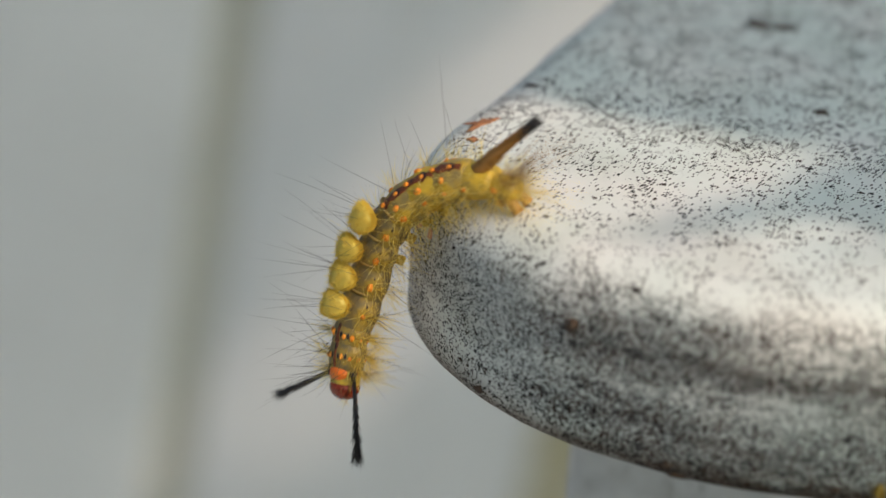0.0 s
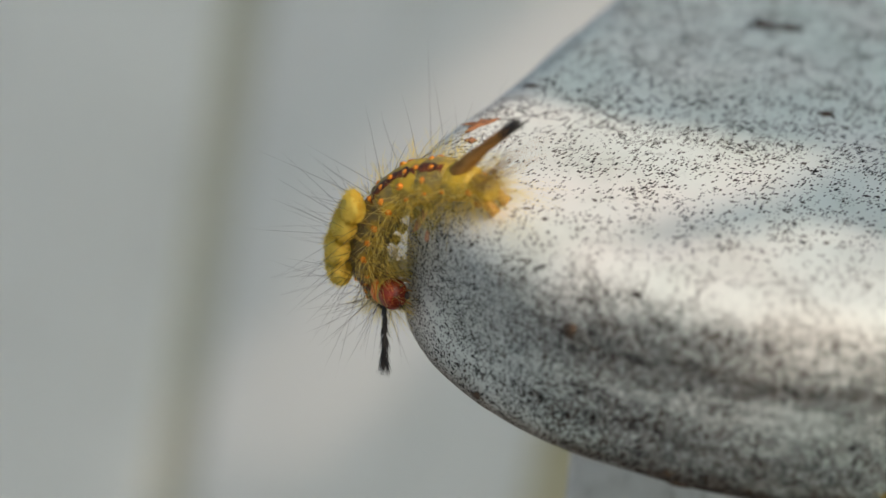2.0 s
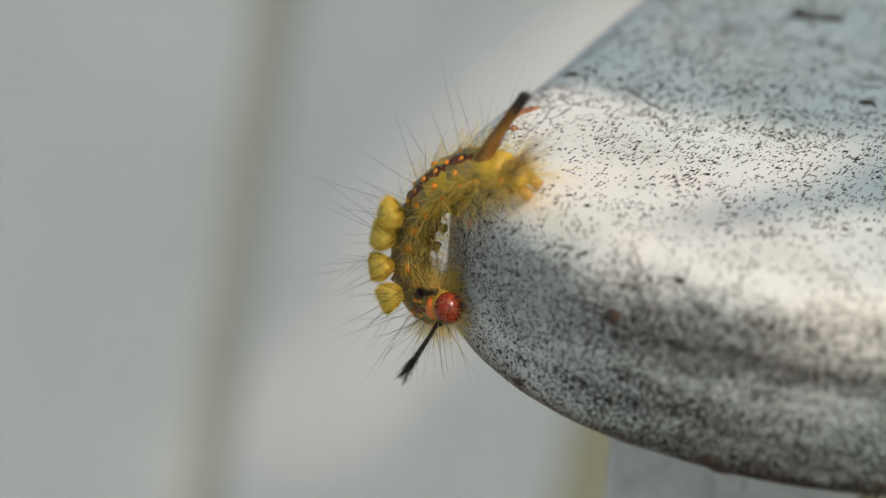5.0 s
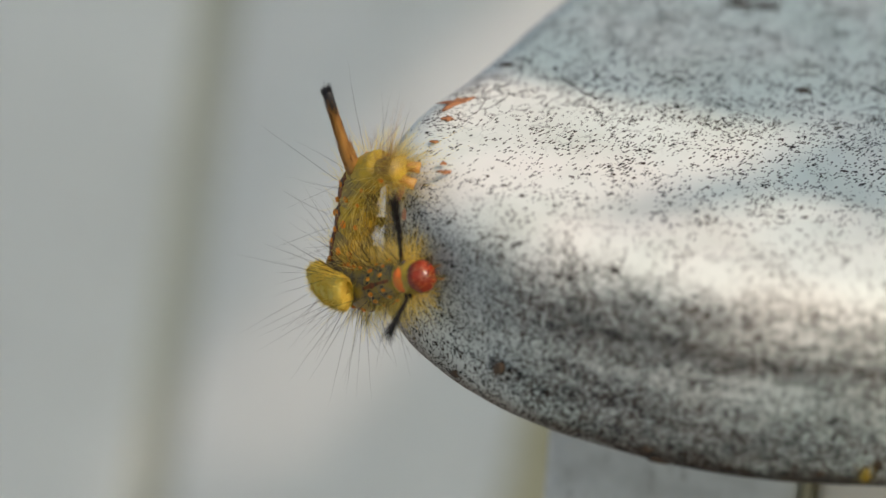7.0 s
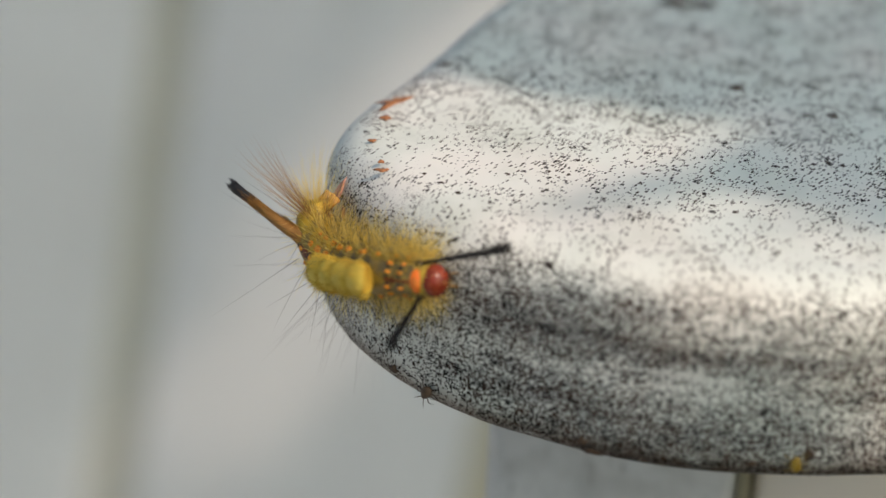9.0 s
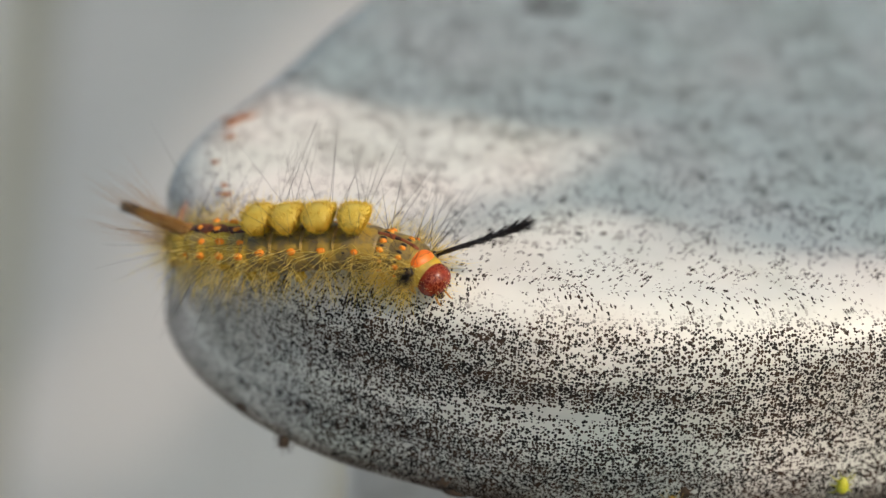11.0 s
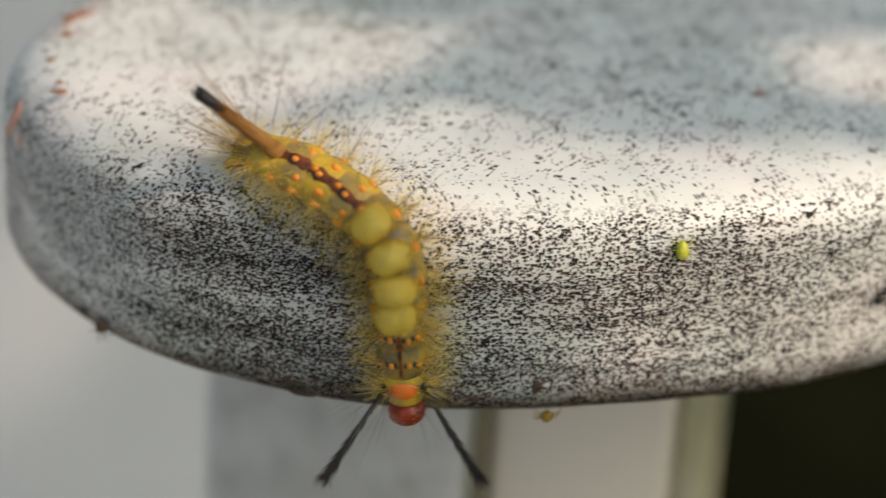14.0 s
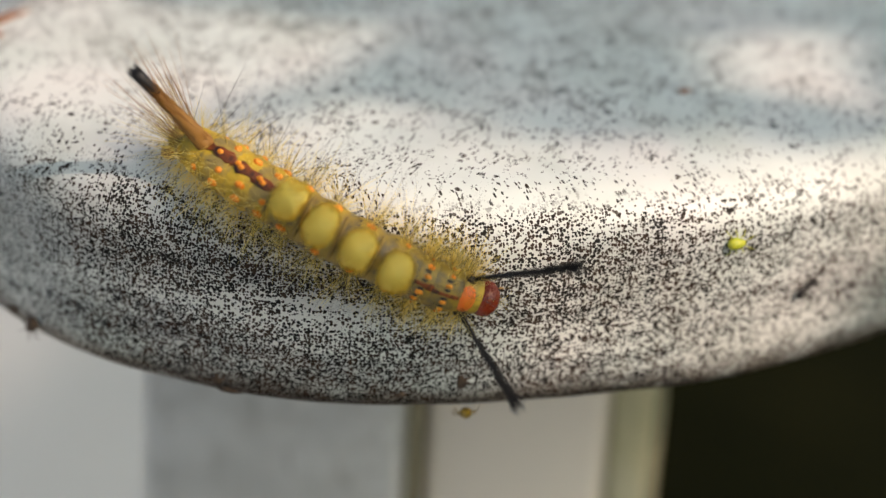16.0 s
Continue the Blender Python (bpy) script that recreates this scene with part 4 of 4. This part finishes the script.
crawl(4.2, (-3.12, 0.62, 0.17), (-3.50, 0.78, 0.08), (-3.84, 0.88, -0.17), (-4.04, 0.99, -0.52), (-4.11, 0.93, -0.91), (-3.90, 0.79, -1.19), (-3.66, 0.53, -1.21),
      (-0.26, -0.31, 0.92), (-0.88, -0.48, 0.00), (-0.72, -0.69, 0.00),
      (0.47, -0.12, 0.87), (0.02, -0.99, 0.14), (0.03, -1.00, 0.01))
crawl(5.5, (-3.11, 0.59, 0.13), (-3.52, 0.76, 0.01), (-3.86, 0.87, -0.28), (-4.07, 1.00, -0.68), (-4.12, 0.96, -1.13), (-3.87, 0.77, -1.36), (-3.57, 0.48, -1.18),
      (-0.28, -0.34, 0.90), (-0.85, -0.51, 0.13), (-0.69, -0.72, 0.00),
      (0.46, -0.13, 0.88), (0.06, -0.78, 0.63), (-0.13, -0.92, -0.38))
crawl(6, (-3.39, 0.78, 0.10), (-3.75, 0.91, -0.07), (-4.00, 0.92, -0.40), (-4.10, 0.86, -0.80), (-4.05, 0.83, -1.21), (-3.76, 0.65, -1.32), (-3.47, 0.39, -1.16),
      (-0.37, -0.36, 0.86), (-0.84, -0.54, 0.07), (-0.66, -0.75, 0.00),
      (0.30, -0.17, 0.94), (-0.11, -0.74, 0.67), (-0.45, -0.78, -0.43))
crawl(6.5, (-3.53, 0.81, 0.04), (-3.88, 1.02, -0.11), (-4.05, 1.02, -0.51), (-4.09, 0.96, -0.93), (-3.96, 0.72, -1.26), (-3.61, 0.50, -1.24), (-3.30, 0.24, -1.06),
      (-0.48, -0.41, 0.78), (-0.85, -0.53, 0.04), (-0.63, -0.78, 0.00),
      (-0.01, -0.10, 0.99), (0.42, -0.74, 0.52), (0.06, -0.88, -0.46))
crawl(7, (-3.67, 0.80, -0.07), (-3.99, 1.01, -0.31), (-4.07, 1.05, -0.76), (-4.08, 0.95, -1.21), (-3.80, 0.64, -1.17), (-3.50, 0.41, -0.91), (-3.19, 0.15, -0.68),
      (-0.62, -0.49, 0.61), (-0.85, -0.53, 0.02), (-0.62, -0.79, 0.00),
      (-0.29, -0.09, 0.95), (0.02, -0.39, 0.92), (0.11, -0.99, 0.08))
crawl(7.5, (-3.72, 0.71, -0.25), (-4.02, 0.98, -0.51), (-4.13, 1.02, -0.95), (-3.99, 0.82, -1.31), (-3.66, 0.53, -1.16), (-3.33, 0.26, -0.97), (-2.98, 0.01, -0.76),
      (-0.73, -0.58, 0.36), (-0.81, -0.58, 0.00), (-0.55, -0.84, 0.00),
      (-0.38, -0.18, 0.91), (0.48, -0.52, 0.71), (0.10, -0.98, -0.18))
crawl(8, (-3.81, 0.77, -0.38), (-4.01, 0.95, -0.69), (-4.02, 0.93, -1.07), (-3.81, 0.63, -1.20), (-3.52, 0.38, -1.06), (-3.19, 0.16, -0.97), (-2.88, -0.06, -0.84),
      (-0.79, -0.59, 0.16), (-0.77, -0.64, 0.00), (-0.51, -0.86, 0.00),
      (-0.60, -0.02, 0.80), (0.54, -0.68, 0.50), (-0.23, -0.91, -0.35))
crawl(8.6, (-3.80, 0.69, -0.43), (-3.86, 0.77, -0.62), (-3.81, 0.70, -0.85), (-3.57, 0.44, -0.91), (-3.29, 0.20, -0.77), (-2.98, -0.03, -0.68), (-2.62, -0.22, -0.59),
      (-0.78, -0.62, 0.09), (-0.69, -0.72, 0.00), (-0.43, -0.90, 0.00),
      (-0.79, 0.11, 0.61), (0.77, -0.42, 0.48), (-0.10, -0.98, -0.16))
crawl(9.1, (-3.76, 0.65, -0.48), (-3.75, 0.62, -0.56), (-3.64, 0.50, -0.67), (-3.37, 0.27, -0.66), (-3.09, 0.04, -0.53), (-2.74, -0.16, -0.41), (-2.37, -0.31, -0.32),
      (-0.78, -0.62, 0.03), (-0.64, -0.77, 0.00), (-0.36, -0.90, 0.24),
      (-0.91, 0.23, 0.34), (0.93, -0.03, 0.37), (0.03, -1.00, 0.02))
crawl(9.6, (-3.73, 0.60, -0.52), (-3.62, 0.48, -0.49), (-3.44, 0.32, -0.49), (-3.16, 0.11, -0.40), (-2.83, -0.05, -0.21), (-2.45, -0.16, -0.08), (-2.07, -0.27, -0.05),
      (-0.76, -0.65, 0.00), (-0.60, -0.79, 0.14), (-0.22, -0.75, 0.62),
      (-0.94, 0.34, 0.04), (0.91, 0.38, 0.18), (0.16, -0.96, 0.21))
crawl(10.3, (-3.70, 0.52, -0.58), (-3.41, 0.31, -0.41), (-3.11, 0.14, -0.23), (-2.77, 0.02, -0.07), (-2.41, -0.04, 0.06), (-2.02, -0.07, 0.13), (-1.65, -0.15, 0.13),
      (-0.68, -0.32, 0.66), (-0.29, -0.24, 0.93), (-0.06, -0.09, 0.99),
      (-0.86, 0.41, -0.31), (0.71, 0.70, -0.03), (0.31, -0.85, 0.43))
crawl(10.5, (-3.70, 0.51, -0.53), (-3.39, 0.30, -0.37), (-3.07, 0.14, -0.19), (-2.73, 0.03, -0.03), (-2.35, -0.05, 0.06), (-1.95, -0.09, 0.13), (-1.58, -0.18, 0.11),
      (-0.68, -0.32, 0.66), (-0.27, -0.22, 0.94), (-0.06, -0.11, 0.99),
      (-0.84, 0.45, -0.31), (0.83, 0.52, 0.19), (0.12, -0.92, 0.38))
crawl(11, (-3.45, 0.34, -0.26), (-3.11, 0.17, -0.14), (-2.75, 0.04, -0.04), (-2.38, -0.03, 0.06), (-1.99, -0.06, 0.15), (-1.60, -0.10, 0.17), (-1.26, -0.27, 0.09),
      (-0.50, -0.30, 0.81), (-0.17, -0.15, 0.97), (-0.05, -0.15, 0.99),
      (-0.85, 0.51, -0.12), (0.88, -0.04, 0.48), (0.14, -0.91, 0.40))
crawl(11.5, (-2.91, 0.12, -0.02), (-2.56, 0.01, 0.04), (-2.22, -0.07, 0.09), (-1.86, -0.10, 0.14), (-1.51, -0.18, 0.14), (-1.18, -0.32, 0.07), (-0.87, -0.45, -0.06),
      (-0.29, -0.20, 0.94), (-0.09, -0.10, 0.99), (-0.02, -0.31, 0.95),
      (-0.56, -0.57, 0.60), (0.97, -0.10, 0.21), (0.38, -0.91, -0.16))
crawl(12, (-2.52, 0.05, 0.11), (-2.16, -0.05, 0.11), (-1.79, -0.14, 0.12), (-1.41, -0.16, 0.15), (-1.04, -0.19, 0.16), (-0.69, -0.30, 0.09), (-0.33, -0.37, 0.01),
      (-0.16, -0.11, 0.98), (-0.05, -0.08, 1.00), (0.05, -0.24, 0.97),
      (-0.65, -0.42, 0.63), (0.79, 0.59, 0.15), (0.56, -0.82, 0.05))
crawl(12.5, (-2.10, -0.07, 0.14), (-1.73, -0.18, 0.11), (-1.36, -0.28, 0.09), (-0.98, -0.31, 0.09), (-0.59, -0.33, 0.08), (-0.23, -0.41, -0.03), (0.13, -0.44, -0.15),
      (-0.10, -0.09, 0.99), (-0.02, -0.16, 0.99), (0.15, -0.39, 0.91),
      (-0.76, -0.18, 0.63), (0.81, 0.57, -0.16), (0.13, -0.94, 0.32))
crawl(13, (-1.78, -0.16, 0.13), (-1.38, -0.19, 0.14), (-0.98, -0.25, 0.12), (-0.59, -0.33, 0.08), (-0.22, -0.43, -0.05), (0.09, -0.50, -0.28), (0.21, -0.53, -0.66),
      (-0.08, -0.24, 0.97), (0.03, -0.36, 0.93), (0.22, -0.97, 0.00),
      (-0.83, -0.05, 0.55), (0.88, -0.48, -0.08), (-0.10, -0.97, 0.22))
crawl(13.5, (-1.51, -0.00, 0.22), (-1.14, -0.16, 0.17), (-0.77, -0.31, 0.09), (-0.44, -0.46, -0.08), (-0.20, -0.57, -0.39), (-0.18, -0.58, -0.79), (-0.27, -0.62, -1.18),
      (-0.04, -0.25, 0.97), (0.06, -0.83, 0.55), (0.10, -0.99, 0.00),
      (-0.62, -0.36, 0.70), (0.63, -0.77, -0.12), (-0.24, -0.81, 0.53))
crawl(14, (-1.50, -0.12, 0.19), (-1.07, -0.23, 0.13), (-0.66, -0.39, 0.02), (-0.33, -0.54, -0.24), (-0.25, -0.59, -0.68), (-0.20, -0.60, -1.13), (-0.14, -0.62, -1.58),
      (-0.07, -0.40, 0.92), (0.08, -0.92, 0.39), (0.13, -0.99, -0.00),
      (-0.68, -0.33, 0.66), (0.66, -0.47, -0.59), (-0.38, -0.75, -0.54))
crawl(14.5, (-1.43, -0.13, 0.19), (-1.07, -0.28, 0.11), (-0.72, -0.40, 0.00), (-0.37, -0.51, -0.15), (-0.05, -0.54, -0.37), (0.23, -0.51, -0.64), (0.55, -0.44, -0.85),
      (-0.06, -0.40, 0.92), (0.08, -0.88, 0.47), (0.27, -0.96, 0.00),
      (-0.74, -0.11, 0.66), (0.28, -0.54, 0.79), (-0.18, -0.98, 0.06))
crawl(15, (-1.47, -0.06, 0.21), (-1.04, -0.22, 0.14), (-0.60, -0.35, 0.06), (-0.27, -0.51, -0.21), (-0.17, -0.58, -0.65), (-0.20, -0.59, -1.11), (-0.31, -0.63, -1.57),
      (-0.05, -0.31, 0.95), (0.08, -0.90, 0.43), (0.10, -0.99, 0.00),
      (-0.67, -0.26, 0.70), (0.46, -0.73, -0.51), (-0.63, -0.77, 0.02))
crawl(15.5, (-1.48, -0.06, 0.21), (-1.06, -0.22, 0.14), (-0.64, -0.36, 0.04), (-0.26, -0.50, -0.16), (0.02, -0.54, -0.52), (0.23, -0.51, -0.92), (0.46, -0.48, -1.31),
      (-0.05, -0.32, 0.95), (0.11, -0.89, 0.45), (0.26, -0.97, 0.00),
      (-0.62, -0.25, 0.75), (0.94, -0.23, -0.24), (0.20, -0.87, -0.44))
crawl(16, (-1.43, -0.03, 0.23), (-1.05, -0.23, 0.14), (-0.65, -0.38, 0.03), (-0.25, -0.48, -0.12), (0.15, -0.49, -0.28), (0.54, -0.43, -0.47), (0.94, -0.32, -0.61),
      (-0.04, -0.27, 0.96), (0.11, -0.84, 0.53), (0.32, -0.95, 0.00),
      (-0.64, -0.18, 0.74), (0.94, -0.07, 0.33), (0.64, -0.58, -0.50))


def body_poses(t):
    line, backs = np.array(SPINES[t][:7]) / 100, np.array(SPINES[t][7:10])
    fine = catmull(line, 12)
    run = np.r_[0, np.cumsum(np.linalg.norm(np.diff(fine, axis=0), axis=1))]
    out = []
    bent = np.interp(t, (12.5, 13, 13.5, 15, 16), (0, 0.6, 1, 1, 0))
    late = [bent * b + (1 - bent) * a for a, b in zip(GATHERED, BENT)]
    for s in STRETCHED if t < 0.3 else CURLED if t < 4 else LOWERED if t < 6.8 else COILED if t < 9 else late:
        p = [np.interp(s * run[-1], run, fine[:, k]) for k in range(3)]
        a, b = ([np.interp(min(max(s + e, 0), 1) * run[-1], run, fine[:, k]) for k in range(3)] for e in (-0.06, 0.06))
        x = (Vector(b) - Vector(a)).normalized()
        up = Vector([np.interp(s, (0, 0.5, 1), backs[:, k]) for k in range(3)])
        y = up.cross(x).normalized()
        z = x.cross(y)
        m = Matrix((x, y, z)).transposed().to_4x4()
        out.append(Matrix.Translation(p) @ m)
    return out


def pencil_pose(m, root, way):
    """A pencil's pose: rooted on a body ring, along way."""
    x = Vector(way).normalized()
    y = m.to_3x3().col[2].cross(x).normalized()
    turn = Matrix((x, y, x.cross(y))).transposed().to_4x4()
    return Matrix.Translation(m @ Vector(root)) @ turn


def tail_slide(t):
    """How far the root of the tail pencil has slid forward on its ring."""
    return np.interp(t, (0, 2.5, 3, 5.5, 6, 8, 10.3, 10.5, 11.5, 16), (0, 0, 0.0008, 0.0004, 0.0012, 0.0014, 0, 0, 0.0008, 0.0006))


def motions():
    rows = []
    for t, ahead in FOCUS:
        scene.frame_set(frame(t))
        rows.append((t, cam.matrix_world @ Matrix.Translation((0, 0, -ahead))))
    walk(focus_point, rows)
    times = sorted(SPINES)
    poses = {t: body_poses(t) for t in times}
    for k, ob in enumerate(SEGS + [HEAD_PART]):
        walk(ob, [(t, poses[t][k]) for t in times])
    roots = ((1, (-0.0004, 0, R * 0.7)), (11, (0.0002, R * 0.68, R * 0.26)), (11, (0.0002, -R * 0.68, R * 0.26)))
    for n, (ring, root) in enumerate(roots):
        walk(PENCILS[n], [(t, pencil_pose(poses[t][ring], (root[0] + (0 if n else tail_slide(t)), *root[1:]), SPINES[t][10 + n])) for t in times])
    rows = []
    for t, x, y, z, nx, ny, nz, turn in (
        (0, 0.01966, 0.00370, -0.01476, 0.41, -0.91, 0.00, 90),
        (10.8, 0.01966, 0.00370, -0.01476, 0.41, -0.91, 0.00, 90),
        (11, 0.01916, 0.00347, -0.01460, 0.41, -0.91, 0.00, 90),
        (11.5, 0.01850, 0.00318, -0.01231, 0.41, -0.91, 0.00, 90),
        (12, 0.01876, 0.00329, -0.00848, 0.41, -0.91, 0.00, 90),
        (12.5, 0.01903, 0.00341, -0.00739, 0.41, -0.91, 0.00, 90),
        (13, 0.01894, 0.00337, -0.00622, 0.41, -0.91, 0.00, 90),
        (13.5, 0.01796, 0.00293, -0.00565, 0.41, -0.91, 0.00, 90),
        (14, 0.01692, 0.00268, -0.00363, 0.39, -0.88, 0.27, 90),
        (14.5, 0.01622, 0.00291, -0.00248, 0.35, -0.79, 0.50, 90),
        (15, 0.01709, 0.00329, -0.00248, 0.35, -0.79, 0.50, 60),
        (15.5, 0.02148, 0.00482, -0.00335, 0.39, -0.86, 0.33, 0),
        (16, 0.02656, 0.00720, -0.00444, 0.52, -0.85, 0.11, 0),
    ):
        m = Vector((nx, ny, nz)).to_track_quat("Z", "Y").to_matrix().to_4x4() @ pose(0, 0, 0, 0, 0, turn)
        rows.append((t, Matrix.Translation((x, y, z + H)) @ m))
    walk(APHID_GREEN, rows)
    rows = []
    for t, x, y, z, nx, ny, nz, turn in (
        (0, 0.00654, -0.00155, -0.01561, 0.29, -0.96, 0.00, 90),
        (12, 0.00654, -0.00155, -0.01561, 0.29, -0.96, 0.00, 90),
        (12.5, 0.00659, -0.00154, -0.01579, 0.29, -0.96, 0.00, 90),
        (13, 0.00637, -0.00160, -0.01577, 0.29, -0.96, 0.00, 90),
        (13.5, 0.00801, -0.00060, -0.01744, 0.26, -0.77, -0.58, 90),
        (14, 0.00835, -0.00045, -0.01748, 0.26, -0.76, -0.59, 90),
        (14.5, 0.00793, -0.00065, -0.01741, 0.27, -0.78, -0.56, 90),
        (15, 0.00787, -0.00062, -0.01748, 0.26, -0.76, -0.59, 90),
        (16, 0.00785, -0.00042, -0.01771, 0.24, -0.69, -0.68, 90),
    ):
        m = Vector((nx, ny, nz)).to_track_quat("Z", "Y").to_matrix().to_4x4() @ pose(0, 0, 0, 0, 0, turn)
        rows.append((t, Matrix.Translation((x, y, z + H)) @ m))
    walk(APHID_OCHRE, rows)
    rows = []
    for t, x, y, z, nx, ny, nz, turn in (
        (0, -0.02026, -0.00208, -0.00530, -0.26, -0.96, 0.00, -120),
        (5.5, -0.02026, -0.00208, -0.00530, -0.26, -0.96, 0.00, -120),
        (6, -0.02181, -0.00159, -0.00717, -0.34, -0.94, 0.00, -120),
        (6.5, -0.02306, -0.00112, -0.01028, -0.37, -0.93, 0.00, -120),
        (7, -0.02429, -0.00060, -0.01288, -0.40, -0.92, 0.00, -120),
        (7.5, -0.02434, -0.00058, -0.01585, -0.40, -0.92, -0.00, -120),
        (8.2, -0.02559, -0.00000, -0.01586, -0.44, -0.90, -0.00, -120),
        (10.3, -0.02418, -0.00049, -0.01685, -0.38, -0.86, -0.34, -120),
        (12.5, -0.02597, 0.00024, -0.01649, -0.44, -0.87, -0.19, -120),
        (14, -0.02674, 0.00059, -0.01612, -0.48, -0.88, -0.05, -120),
        (16, -0.02674, 0.00059, -0.01612, -0.48, -0.88, -0.05, -120),
    ):
        m = Vector((nx, ny, nz)).to_track_quat("Z", "Y").to_matrix().to_4x4() @ pose(0, 0, 0, 0, 0, turn)
        rows.append((t, Matrix.Translation((x, y, z + H)) @ m))
    walk(APHID_BROWN, rows)
    rows = []
    for t, x, y, z, nx, ny, nz, turn in (
        (0, 0.02266, 0.00510, -0.01645, 0.43, -0.89, -0.18, 120),
        (12, 0.02266, 0.00510, -0.01645, 0.43, -0.89, -0.18, 120),
        (12.5, 0.02339, 0.00541, -0.01410, 0.43, -0.90, 0.00, 120),
        (13, 0.02535, 0.00645, -0.00919, 0.49, -0.87, 0.00, 120),
        (13.5, 0.02947, 0.00911, -0.00951, 0.59, -0.81, 0.00, 70),
        (14, 0.03226, 0.01125, -0.00976, 0.62, -0.78, 0.00, 40),
        (16, 0.03226, 0.01125, -0.00976, 0.62, -0.78, 0.00, 40),
    ):
        m = Vector((nx, ny, nz)).to_track_quat("Z", "Y").to_matrix().to_4x4() @ pose(0, 0, 0, 0, 0, turn)
        rows.append((t, Matrix.Translation((x, y, z + H)) @ m))
    walk(ANT, rows)


motions()
